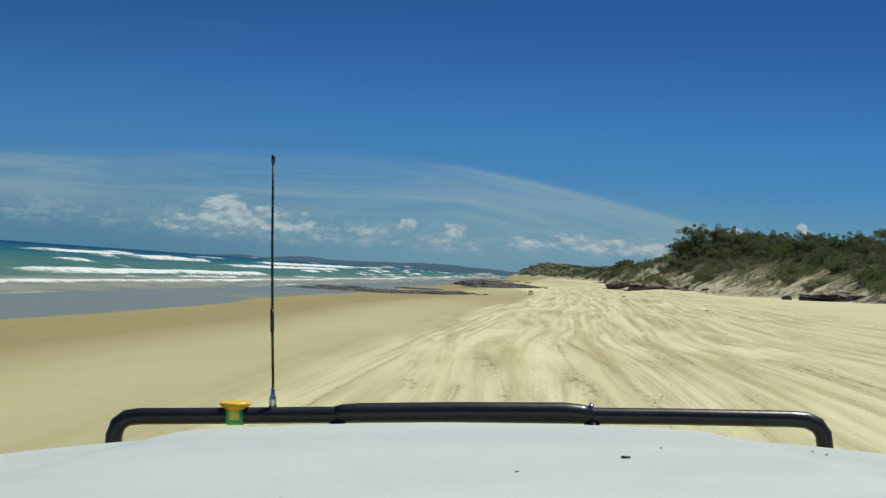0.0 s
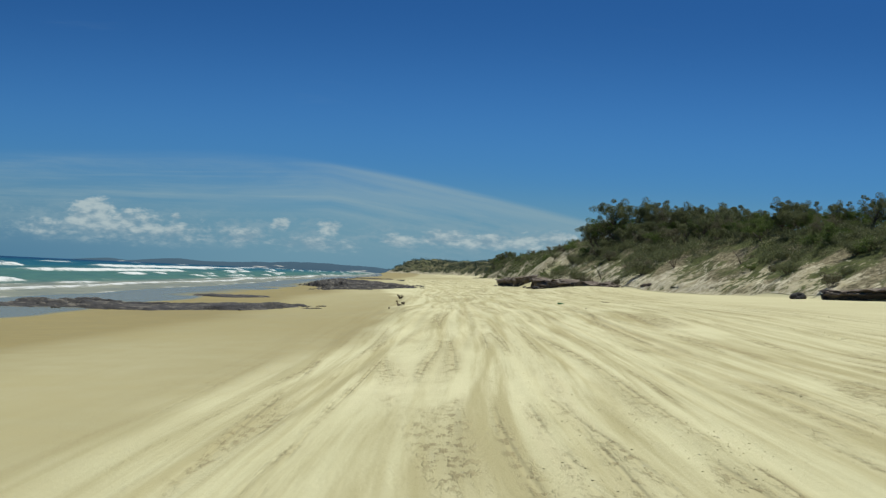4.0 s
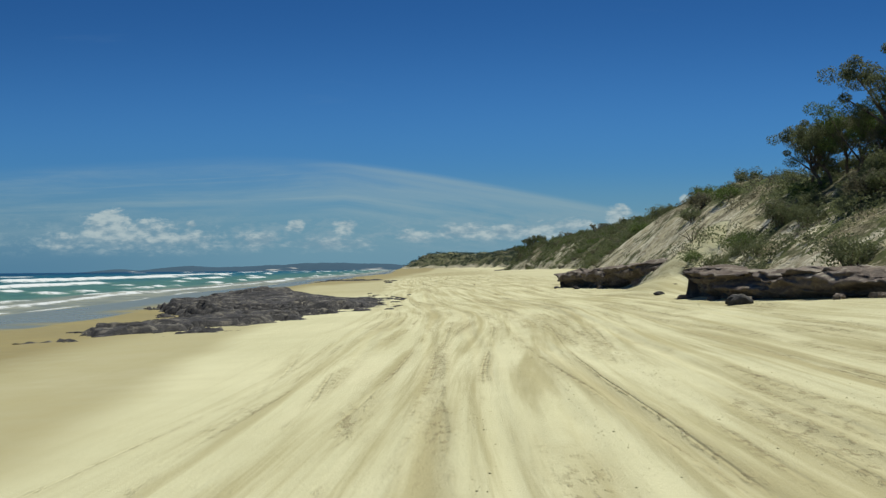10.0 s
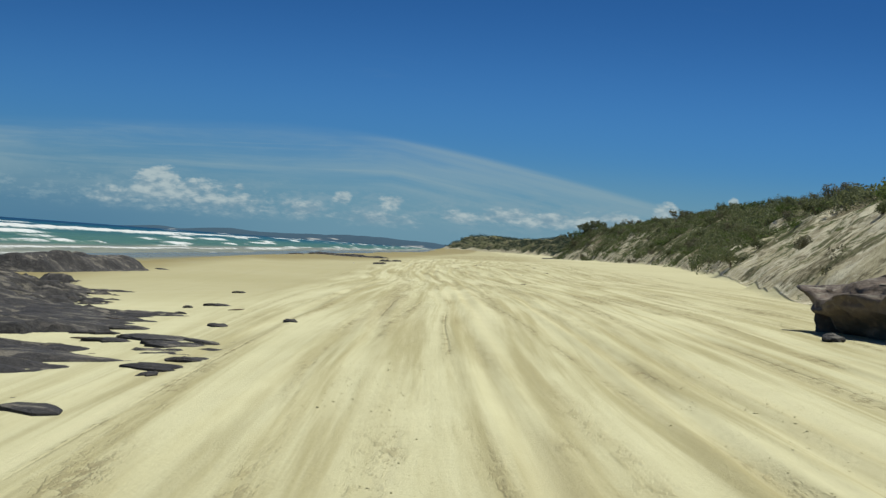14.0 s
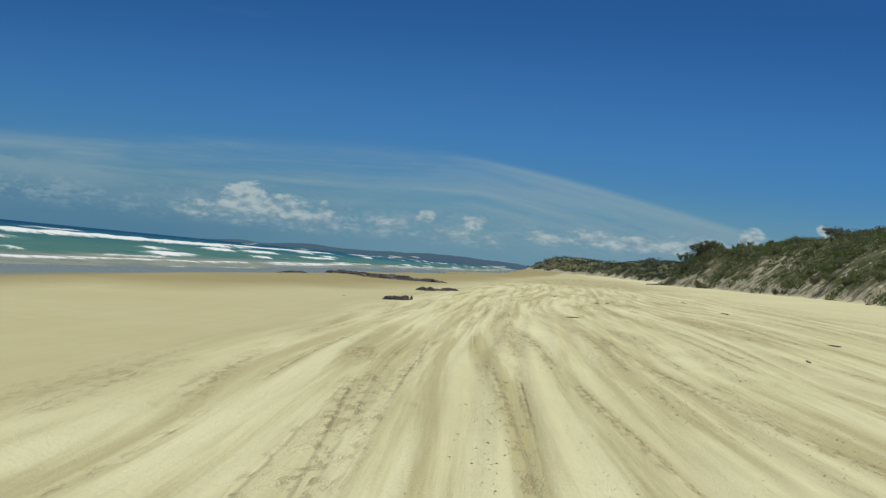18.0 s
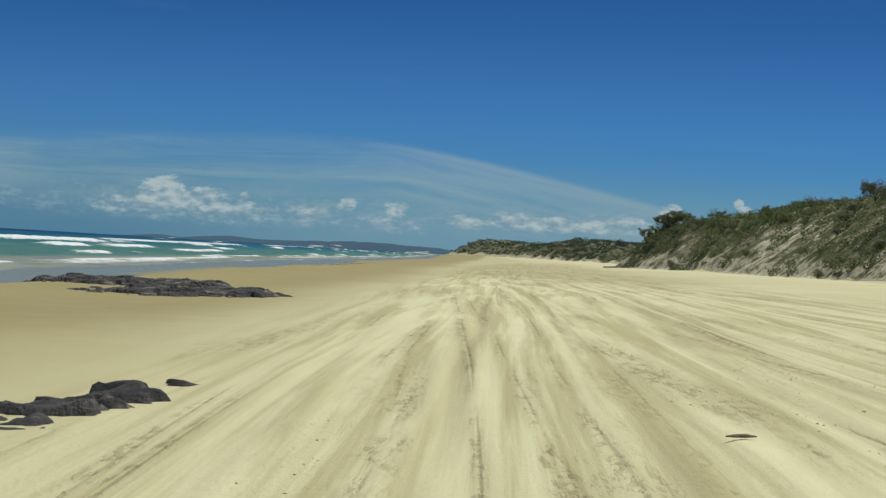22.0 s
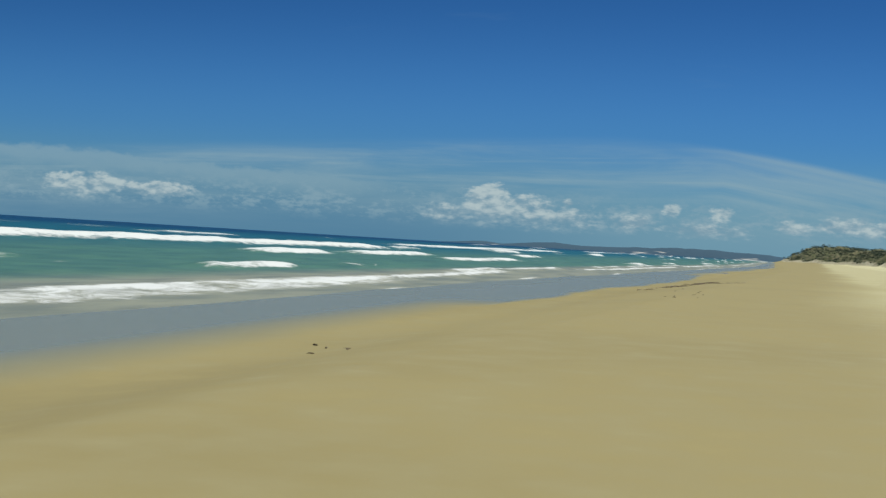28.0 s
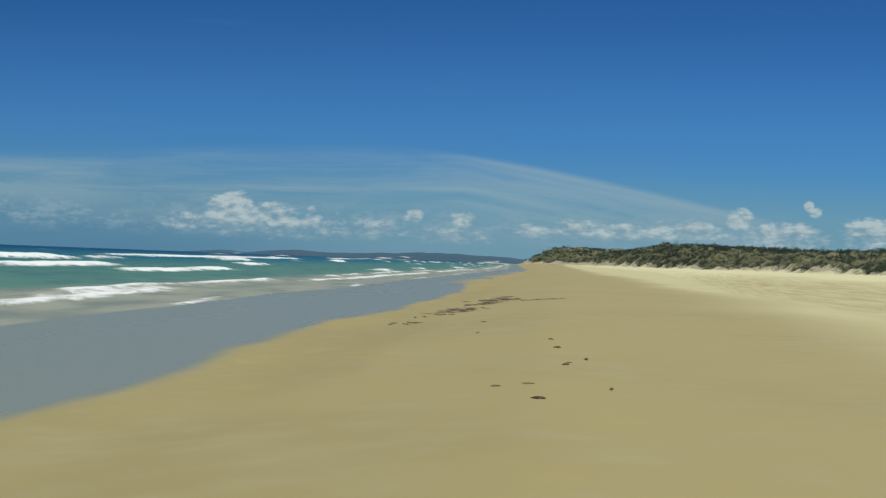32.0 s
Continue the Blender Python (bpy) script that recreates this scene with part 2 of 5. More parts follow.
def ruts(x, y):
    """Height of wheel ruts, spoil and hummocks over the smooth sand, how churned the sand is, and where rut floors lie."""
    rng = np.random.RandomState(4)
    u = x - track_x(y)
    z, churn, floor = np.zeros_like(x), np.zeros_like(x), np.zeros_like(x)
    line = y[:, :1] if y.ndim == 2 else y
    for k in range(20):
        base = rng.uniform(-3.0, 11.0) if k > 8 else rng.uniform(-2.4, 2.6)
        wave, phase, deep = rng.uniform(160, 420), rng.uniform(0, 6.28), rng.uniform(0.005, 0.012) if k % 4 else rng.uniform(0.016, 0.028)
        wander, wide = rng.uniform(0.2, 1.0), rng.uniform(0.10, 0.15)
        for gauge in (-0.78, 0.78):
            c = base + gauge + wander * np.sin(line / wave * 6.28 + phase) + 0.12 * rough2(line / 11.0, line * 0 + k, 40 + k, 2)
            live = step(rough2(line / 24.0, line * 0 + 3 * k, 90 + k + int(gauge > 0), 2), -0.22, 0.22)
            d = (u - c) / wide
            g = np.exp(-d * d)
            z += live * deep * (-g + 0.7 * np.exp(-((np.abs(d) - 2.0) / 0.8) ** 2))
            churn += live * np.exp(-((np.abs(d) - 1.6) / 1.2) ** 2) * (1.6 if deep > 0.014 else 0.2)
            floor += live * g * deep / 0.035
    zone = step(u, -5.5, -2.0) * step(u, 17, 9)
    rough_zone = zone * (0.5 + 0.5 * step(rough2(x / 2.0, y / 14.0, 6, 2), -0.2, 0.4))
    z += rough_zone * (0.022 * rough2(u / 0.8, y / 7.0, 7, 3) + 0.007 * rough2(u / 0.3, y / 9.0, 9, 2) + 0.008 * rough2(x / 0.5, y / 2.5, 8, 2) + 0.02 * np.clip(rough2(x / 1.1, y / 2.4, 18, 2), 0, 1))
    fade = 1 - 0.7 * step(y, 385, 450)
    return z * (0.25 + 0.75 * zone) * fade, np.clip(churn * 0.55, 0, 1) * zone * fade, np.clip(floor * 0.8, 0, 1) * (0.2 + 0.8 * zone) * fade


def beach(x, y):
    """Smooth sand between the sea and the foot of the dunes."""
    south = 0.045 * x - 0.10
    north = np.interp(x, [-60, -26, -22.5, -16, -5, 2, 12, 28, 60], [-2.0, -1.15, -0.78, -0.12, 0.03, 0.27, 0.7, 1.4, 2.2])
    north = north - 0.05 * step(y, 390, 440)
    f = step(y, 215, 330)
    z = south * (1 - f) + north * f
    z = z + 0.13 * step(x + 0.5 * rough2(y / 8.0, y * 0, 19, 2), -1.75, -0.95) * step(y, 78, 100) * step(y, 165, 140)
    return z + 0.10 * rough2(x / 14.0, y / 22.0, 3, 2) * step(x, -14, -2) + 0.55 * np.exp(-((y - 172) / 15.0) ** 2 - ((x - 14.5) / 4.5) ** 2) + 0.22 * np.exp(-((y - 247) / 22.0) ** 2 - ((x - 2) / 6.0) ** 2) * 0.8


def ground_z(x, y, fine=True):
    """Height of the ground; x and y are arrays. The second value tells how churned the sand is."""
    x, y = np.asarray(x, float), np.asarray(y, float)
    xf, zf, xc, zc = plan(y, 2), plan(y, 3), plan(y, 4), plan(y, 5)
    wob = 1.6 * rough2(y / 11.0, y * 0 + 5.0, 21, 3) * step(y, 60, 90) * (1 + step(y, 640, 1200) * 6)
    xf = xf + wob * 0.7
    w = np.maximum(xc - xf, 2.0)
    s = (x - xf) / w
    b = beach(np.minimum(x, xf), y)
    far = step(y, 640, 900)
    b = np.where(x < xf, b * (1 - far) + far * (SEA_Z + (zf - SEA_Z) * np.clip((x - plan(y, 1)) / np.maximum(xf - plan(y, 1), 5), -1.5, 1)), b * (1 - far) + far * zf)
    off = plan(y, 1) - x
    wash = SEA_Z + 0.045 - 0.0065 * np.maximum(off, 0) - 0.05 * np.maximum(off - 10, 0)
    k = step(off, -4.0, 0.0)
    b = b * (1 - k) + wash * k
    rise = np.where(s < 1, np.clip(s, 0, 1) ** 0.72, 1.0 - 0.10 * step(s, 1.0, 3.0))
    foot = float(step(np.array(0.0), -0.15, 1.0))
    rise = 0.45 * rise * step(s, 0.0, 0.12) + 0.55 * (step(np.clip(s, 0, 1), -0.15, 1.0) - foot) / (1 - foot)
    rise = np.where(s <= 0, 0, rise)
    bump = (rough2(x / 5.0, y / 6.0, 11, 4) * (0.7 + 2.5 * far) + (0.32 * rough2(x / 1.3, y / 1.6, 12, 3) + 0.22 * np.abs(rough2(x / 3.5, y / 1.5, 13, 3))) * (1 - far)) * np.clip(s * 3, 0, 1)
    z = b + rise * (zc - b) + bump * np.clip(zc / 9.0, 0.5, 2)
    # the slip of loose sand between the two rock ledges
    chute = np.exp(-((y - 214 - (x - 13) * 1.2) / 7.0) ** 2) * step(x, 9.0, 12.0) * step(x, 21, 17)
    z = z * (1 - 0.55 * chute) + 0.55 * chute * (0.8 + np.clip(x - 11, 0, 12) * 0.60)
    if not fine:
        return z
    r, churn, floor = ruts(x, y)
    open_sand = step(s, 0.02, -0.1)
    return z + r * open_sand * step(y, 640, 560), churn * open_sand, floor * open_sand


def mesh_grid(name, X, Y, Z, layers=None, close=False):
    """A mesh object from height rows, with float layers on its points."""
    rows, cols = X.shape
    co = np.stack([X, Y, Z], -1).reshape(-1, 3).astype(np.float32)
    a = np.arange(rows * cols).reshape(rows, cols)
    if close:
        a = np.concatenate([a, a[:, :1]], 1)
    f = np.stack([a[:-1, :-1], a[:-1, 1:], a[1:, 1:], a[1:, :-1]], -1).reshape(-1, 4)
    me = bpy.data.meshes.new(name)
    me.vertices.add(len(co)), me.loops.add(f.size), me.polygons.add(len(f))
    me.vertices.foreach_set("co", co.ravel())
    me.loops.foreach_set("vertex_index", f.ravel().astype(np.int32))
    me.polygons.foreach_set("loop_start", np.arange(0, f.size, 4, dtype=np.int32))
    me.polygons.foreach_set("use_smooth", np.ones(len(f), bool))
    for key, val in (layers or {}).items():
        at = me.attributes.new(key, "FLOAT", "POINT")
        at.data.foreach_set("value", np.asarray(val, np.float32).ravel())
    me.update(calc_edges=True)
    me.validate()
    return me


# ---- materials ----
def material(name):
    m = bpy.data.materials.new(name)
    m.use_nodes = True
    n = Nodes(m.node_tree)
    return m, n


def finish(n, color, rough=0.8, bump=None, strength=0.3, metal=0.0, spec=0.5, distance=0.02, normal=None, **more):
    b = n("BsdfPrincipled", {"Base Color": color, "Roughness": rough, "Metallic": metal, "Specular IOR Level": spec})
    for k, v in more.items():
        n.put(b, k, v)
    if bump is not None:
        n.put(b, "Normal", n("Bump", {"Height": bump, "Strength": strength, "Distance": distance}))
    n("OutputMaterial", {0: b})
    return b


def attribute(n, key):
    a = n("Attribute", attribute_name=key)
    return a.outputs["Fac"]


sand, n = material("beach_sand")
pos = n("NewGeometry").outputs["Position"]
wet, film, churn, veg, floor_rut = (attribute(n, k) for k in ("wet", "film", "churn", "veg", "rut"))
big, mid, grain, tiny = n.noise(pos, 0.09, 4), n.noise(pos, 0.9, 5), n.noise(pos, 14.0, 4, 0.7), n.noise(pos, 160.0, 2, 0.8)
lat, along = attribute(n, "lat"), n("SeparateXYZ", {0: pos}).outputs[1]
weave = n.math("ADD", lat, n.math("MULTIPLY", n.math("SUBTRACT", n.noise(n("CombineXYZ", {0: n.math("MULTIPLY", lat, 0.22), 1: n.math("MULTIPLY", along, 0.014), 2: 2.0}), 1.0, 2), 0.5), 3.5))
streaky = n.noise(n("CombineXYZ", {0: n.math("MULTIPLY", weave, 2.8), 1: n.math("MULTIPLY", along, 0.06), 2: 0.0}), 1.0, 6, 0.65)
dry = n.mix(n.ramp(big, 0.3, 0.7), (0.565, 0.545, 0.330, 1), (0.640, 0.617, 0.385, 1))
dry = n.mix(n.ramp(mid, 0.35, 0.7, 0.0, 0.25), dry, (0.53, 0.50, 0.295, 1))
driven = n.math("MULTIPLY", n.ramp(lat, -5.5, -2.0), n.ramp(lat, 16.0, 10.0))
# broad pale and olive bands left by tyres, and finer streaks within them
bands = n.noise(n("CombineXYZ", {0: n.math("MULTIPLY", weave, 2.1), 1: n.math("MULTIPLY", along, 0.05), 2: 6.0}), 1.0, 4, 0.6, 0.3)
combed = n.math("ADD", n.math("MULTIPLY", bands, 0.6), n.math("MULTIPLY", streaky, 0.4))
dry = n.mix(n.math("MULTIPLY", n.ramp(combed, 0.45, 0.61, 0.0, 0.95), n.math("ADD", 0.10, n.math("MULTIPLY", driven, 0.90))), dry, (0.405, 0.368, 0.195, 1))
dry = n.mix(n.math("MULTIPLY", n.ramp(combed, 0.46, 0.34, 0.0, 0.55), driven), dry, (0.66, 0.625, 0.395, 1))
# sides of old wheel tracks: their shade painted as thin broken dark lines, crumbs beside
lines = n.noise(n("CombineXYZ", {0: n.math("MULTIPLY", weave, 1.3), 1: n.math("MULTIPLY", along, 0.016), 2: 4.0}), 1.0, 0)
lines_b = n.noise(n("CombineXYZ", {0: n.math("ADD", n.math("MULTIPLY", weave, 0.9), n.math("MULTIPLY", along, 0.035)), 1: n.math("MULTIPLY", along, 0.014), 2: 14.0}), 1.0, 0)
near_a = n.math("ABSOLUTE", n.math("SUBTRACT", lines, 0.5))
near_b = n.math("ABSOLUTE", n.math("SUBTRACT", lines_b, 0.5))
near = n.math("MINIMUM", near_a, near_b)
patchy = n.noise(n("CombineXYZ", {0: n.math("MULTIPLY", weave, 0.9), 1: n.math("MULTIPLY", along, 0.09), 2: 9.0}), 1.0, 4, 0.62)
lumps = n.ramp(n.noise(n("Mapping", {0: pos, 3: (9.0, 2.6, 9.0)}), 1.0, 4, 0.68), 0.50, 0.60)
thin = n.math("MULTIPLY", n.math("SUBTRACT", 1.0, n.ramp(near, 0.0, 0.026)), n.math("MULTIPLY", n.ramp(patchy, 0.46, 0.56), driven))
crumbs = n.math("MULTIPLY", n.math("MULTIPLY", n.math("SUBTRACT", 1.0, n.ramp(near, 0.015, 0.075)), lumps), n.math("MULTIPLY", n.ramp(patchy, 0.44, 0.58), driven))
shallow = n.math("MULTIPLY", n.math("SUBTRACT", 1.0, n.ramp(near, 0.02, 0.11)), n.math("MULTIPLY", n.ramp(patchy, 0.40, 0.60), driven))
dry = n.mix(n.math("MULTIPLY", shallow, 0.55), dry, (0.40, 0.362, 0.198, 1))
# towards the dunes: browner rutted sand, lens falloff painted in as darker colour
dry = n.mix(n.ramp(lat, 3.0, 14.0, 0.0, 0.34), dry, (0.44, 0.402, 0.235, 1))
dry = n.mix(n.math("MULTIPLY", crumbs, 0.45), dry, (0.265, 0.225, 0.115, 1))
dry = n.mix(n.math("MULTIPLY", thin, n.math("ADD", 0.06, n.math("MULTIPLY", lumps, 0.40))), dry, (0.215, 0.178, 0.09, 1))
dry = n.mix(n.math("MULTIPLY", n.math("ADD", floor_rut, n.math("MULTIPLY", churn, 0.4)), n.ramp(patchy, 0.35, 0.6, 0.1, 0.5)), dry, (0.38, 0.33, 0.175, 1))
dry = n.mix(n.ramp(tiny, 0.5, 0.8, 0.0, 0.2), dry, (0.38, 0.32, 0.165, 1))
damp = n.mix(n.ramp(mid, 0.3, 0.7), (0.260, 0.218, 0.095, 1), (0.306, 0.259, 0.115, 1))
damp = n.mix(n.math("MULTIPLY", n.ramp(combed, 0.45, 0.62, 0.0, 0.6), driven), damp, (0.222, 0.184, 0.080, 1))
damp = n.mix(n.ramp(big, 0.42, 0.66, 0.0, 0.35), damp, (0.225, 0.195, 0.092, 1))
col = n.mix(n.math("ADD", wet, n.math("MULTIPLY", n.math("SUBTRACT", mid, 0.5), n.math("MULTIPLY", wet, 0.5)), clamp=True), dry, damp)
col = n.mix(film, col, (0.200, 0.216, 0.150, 1))
# the dune face: pale sand, litter and creeping plants
dn = n.noise(pos, 0.42, 8, 0.68, 0.4)
dn2 = n.noise(pos, 2.6, 5, 0.6)
crag_n = n.noise(pos, 1.1, 8, 0.72, 0.6)
bare = n.mix(n.ramp(crag_n, 0.40, 0.62), (0.66, 0.62, 0.45, 1), (0.36, 0.315, 0.205, 1))
bare = n.mix(n.ramp(n.noise(pos, 0.35, 5, 0.6), 0.46, 0.62, 0.0, 0.6), bare, (0.43, 0.385, 0.225, 1))
bare = n.mix(n.ramp(n.noise(pos, 4.5, 5, 0.7), 0.56, 0.66, 0.0, 0.65), bare, (0.15, 0.128, 0.08, 1))
green = n.mix(n.ramp(dn2, 0.4, 0.62), (0.055, 0.068, 0.025, 1), (0.115, 0.130, 0.045, 1))
green = n.mix(n.ramp(n.noise(pos, 0.22, 3), 0.45, 0.6), green, n.mix(n.ramp(n.noise(pos, 3.2, 6, 0.7), 0.42, 0.6), (0.11, 0.098, 0.055, 1), (0.30, 0.265, 0.165, 1)))
cover = n.ramp(n.math("ADD", n.math("MULTIPLY", n.math("SUBTRACT", dn, 0.5), 1.9), n.math("ADD", veg, n.math("MULTIPLY", n.math("SUBTRACT", dn2, 0.5), 1.1))), 0.42, 0.60)
face = n.mix(cover, bare, green)
col = n.mix(n.ramp(veg, 0.02, 0.2), col, face)
rgh = n.math("SUBTRACT", 0.95, n.math("ADD", n.math("MULTIPLY", wet, 0.2), n.math("MULTIPLY", film, 0.48)))
hgt = n.math("ADD", n.math("MULTIPLY", grain, 0.6), n.math("ADD", n.math("MULTIPLY", tiny, 0.15), n.math("SUBTRACT", n.math("ADD", n.math("MULTIPLY", streaky, 0.6), n.math("ADD", n.math("MULTIPLY", bands, 0.5), n.math("MULTIPLY", crumbs, 0.9))), n.math("MULTIPLY", thin, 0.6))))
hgt = n.math("ADD", hgt, n.math("MULTIPLY", n.math("MULTIPLY", crag_n, 6.0), n.ramp(veg, 0.02, 0.2)))
hgt = n.math("MULTIPLY", hgt, n.math("SUBTRACT", 1.0, n.math("MULTIPLY", n.math("MAXIMUM", wet, film), 0.92)))
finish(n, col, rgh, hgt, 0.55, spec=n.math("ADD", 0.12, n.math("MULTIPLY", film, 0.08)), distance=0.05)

water, n = material("surf_water")
pos = n("NewGeometry").outputs["Position"]
foam, deep = attribute(n, "foam"), attribute(n, "deep")
chop = n.noise(n("Mapping", {0: pos, 3: (0.5, 0.16, 1.0)}), 1.0, 6, 0.6)
lace = n.noise(n("Mapping", {0: pos, 3: (0.9, 0.34, 1.0)}), 1.0, 9, 0.72, 0.8)
hue = n.mix(n.ramp(deep, 0.0, 0.10), (0.30, 0.30, 0.215, 1), (0.085, 0.19, 0.13, 1))
hue = n.mix(n.ramp(deep, 0.12, 0.5), hue, (0.014, 0.112, 0.142, 1))
hue = n.mix(n.ramp(deep, 0.5, 1.0), hue, (0.004, 0.042, 0.100, 1))
hue = n.mix(n.ramp(chop, 0.35, 0.7, 0.0, 0.4), hue, (0.006, 0.05, 0.075, 1))
white = n.ramp(n.math("ADD", foam, n.math("MULTIPLY", n.math("SUBTRACT", lace, 0.5), 2.0)), 0.30, 0.86)
white = n.math("MULTIPLY", white, n.ramp(foam, 0.03, 0.2))
col = n.mix(white, hue, (0.64, 0.67, 0.65, 1))
finish(n, col, n.math("ADD", 0.42, n.math("MULTIPLY", white, 0.5)), n.math("ADD", n.math("MULTIPLY", chop, 0.8), n.math("MULTIPLY", white, 0.5)), 0.5, spec=0.10, distance=0.35)

def rock_kind(name, dark, pale, rust, dusty):
    m, n = material(name)
    pos = n("NewGeometry").outputs["Position"]
    a, b, c = n.noise(pos, 0.8, 6, 0.65), n.noise(pos, 5.0, 6, 0.7), n.noise(pos, 34.0, 4, 0.7)
    col = n.mix(n.ramp(a, 0.3, 0.7), dark, pale)
    col = n.mix(n.ramp(b, 0.48, 0.72, 0, 0.75), col, rust)
    up = n("SeparateXYZ", {0: n("NewGeometry").outputs["Normal"]}).outputs[2]
    dust = n.math("MULTIPLY", n.ramp(up, 0.6, 0.95), n.ramp(n.math("ADD", n.math("MULTIPLY", a, 0.4), n.math("MULTIPLY", n.noise(n("Mapping", {0: pos, 3: (1.6, 5.0, 4.0)}), 1.0, 6, 0.65), 0.6)), 0.52, 0.585))
    col = n.mix(n.math("MULTIPLY", dust, dusty), col, (0.34, 0.31, 0.24, 1))
    finish(n, col, 0.85, n.math("ADD", b, n.math("MULTIPLY", c, 0.2)), 0.7, spec=0.3, distance=0.12)
    return m


rock = rock_kind("beach_rock", (0.026, 0.026, 0.027, 1), (0.066, 0.064, 0.062, 1), (0.105, 0.097, 0.085, 1), 0.45)
ledge_rock = rock_kind("coffee_rock", (0.09, 0.072, 0.058, 1), (0.20, 0.16, 0.125, 1), (0.28, 0.22, 0.165, 1), 0.95)


def plain(name, color, rough=0.6, vary=0.15, scale=6.0, metal=0.0, spec=0.5, bump=0.1, distance=0.01):
    m, n = material(name)
    tex = n("TexCoord").outputs["Object"]
    k = n.noise(tex, scale, 5)
    dark = tuple(v * (1 - vary) for v in color[:3]) + (1,)
    light = tuple(min(1, v * (1 + vary)) for v in color[:3]) + (1,)
    finish(n, n.mix(n.ramp(k, 0.3, 0.7), dark, light), n.math("ADD", rough - 0.06, n.math("MULTIPLY", n.noise(tex, scale * 4, 3), 0.12)), n.noise(tex, scale * 9, 4), bump, metal, spec, distance)
    return m


def foliage(name, dark, light):
    m, n = material(name)
    rnd = n("NewGeometry").outputs["Random Per Island"]
    k = n.noise(n("NewGeometry").outputs["Position"], 0.7, 3)
    col = n.mix(n.math("ADD", n.math("MULTIPLY", rnd, 0.6), n.math("MULTIPLY", k, 0.4)), dark + (1,), light + (1,))
    b = n("BsdfPrincipled", {"Base Color": col, "Roughness": 0.7, "Specular IOR Level": 0.12})
    t = n("BsdfTranslucent", {"Color": col})
    n("OutputMaterial", {0: n("MixShader", {0: 0.34, 1: b, 2: t})})
    return m


leaf_dark = foliage("leaf_dark", (0.082, 0.103, 0.050), (0.228, 0.248, 0.122))
leaf_green = foliage("leaf_green", (0.06, 0.098, 0.03), (0.18, 0.24, 0.07))
# far foliage: bluish, low-contrast tones with the haze mixed into the colour
leaf_far_hazed = foliage("leaf_far_hazed", (0.060, 0.086, 0.062), (0.088, 0.116, 0.082))
leaf_grey = foliage("leaf_grey", (0.098, 0.100, 0.064), (0.24, 0.228, 0.142))
bark = plain("bark", (0.13, 0.105, 0.085), 0.9, 0.35, 8, bump=0.6)

# ---- ground: one sheet of sand, from under the sea up over the dunes to the far headland ----
ys = np.concatenate([-40 - 6 * 1.09 ** np.arange(60, -1, -1), np.arange(-40, 440, 0.42), np.arange(440, 640, 1.2), 640 * 1.017 ** np.arange(0, 121)])
frac_sea = np.linspace(-1, 0, 14, endpoint=False)
BEACH = 350
frac_dune = np.concatenate([np.linspace(0, 1, 46, endpoint=False), 1 + np.linspace(0, 1, 22) ** 2 * 14, [25.0, 45.0, 90.0, 220.0]])
Y = ys[:, None] * np.ones((1, 14 + BEACH + 72))
xw, xf, xc = (plan(ys, k)[:, None] for k in (1, 2, 4))
# finer strips along the wheel tracks
tx_ = np.clip(track_x(ys)[:, None], xw + 14, xf - 8)
lo_, hi_ = tx_ - 4.5, np.minimum(tx_ + 12.5, xf - 0.5)
sand_x = np.concatenate([xw + np.linspace(0, 1, 60, endpoint=False) * (lo_ - xw), lo_ + np.linspace(0, 1, 250, endpoint=False) * (hi_ - lo_), hi_ + np.linspace(0, 1, 40, endpoint=False) * (xf - hi_)], 1)
X = np.concatenate([xw + frac_sea * 40, sand_x, xf + frac_dune * np.maximum(xc - xf, 6)], 1)
Z, churned, rutted = ground_z(X, Y)
shore = X - xw
damp_edge = np.interp(Y, [0, 60, 92, 150, 200, 240], [11.5, 12.0, 14.0, 13.6, 11.0, 10.0]) + 0.7 * rough2(X * 0, Y / 9.0, 63, 3)
wet_v = np.interp(Y, [60, 90, 150, 190, 225], [0.60, 0.80, 0.65, 0.60, 0.4]) * step(shore, damp_edge + 0.8, damp_edge - 0.6) + 0.6 * step(shore, 9.0, 3.0)
wet_v = np.clip(wet_v + 0.20 * rough2(X / 5.0, Y / 25.0, 61, 3) * step(shore, 16, 5), 0, 1)
wet_v = np.maximum(wet_v, step(Y + 30 * rough2(X / 9.0, Y / 40.0, 65, 2), 280, 335) * step(X + 3 * rough2(X / 12.0, Y / 30.0, 64, 3), -1.0 + 1.5 * step(Y, 400, 440), -10.0) * 0.95)
wet_v = np.maximum(wet_v, 0.48 * step(Y + 12 * rough2(X / 7.0, Y / 20.0, 67, 2), 225, 255) * step(X - track_x(Y) + 0.6 * rough2(X * 0, Y / 14.0, 68, 2), -2.6, -4.6))
wet_v = np.maximum(wet_v, 0.5 * step(Y + 20 * rough2(X / 9.0, Y / 40.0, 66, 2), 385, 430) * step(X, 24, 4) * step(Y, 760, 560))
# the edge of the last wash: lobes along the northern beach, plain waves elsewhere
WASH = np.array([(370, -18.6), (381, -17.4), (388, -16.2), (396, -18.5), (402, -20.3), (414, -22.1), (421, -21.9), (432, -22.5), (439, -22.3), (447, -22.3), (456, -22.1), (466, -22.8), (480, -23.1), (492, -22.5), (532, -22.4), (560, -23.6)])
lobes = X - np.interp(Y, WASH[:, 0], WASH[:, 1]) + 0.35 * rough2(X / 9.0, Y / 5.0, 62, 3)
plain_edge = shore + 1.6 * rough2(X / 26.0, Y / 17.0, 62, 3)
here = step(Y, 362, 376) * step(Y, 580, 545)
film_v = step(lobes * here + plain_edge * (1 - here), 0.25, -0.16)
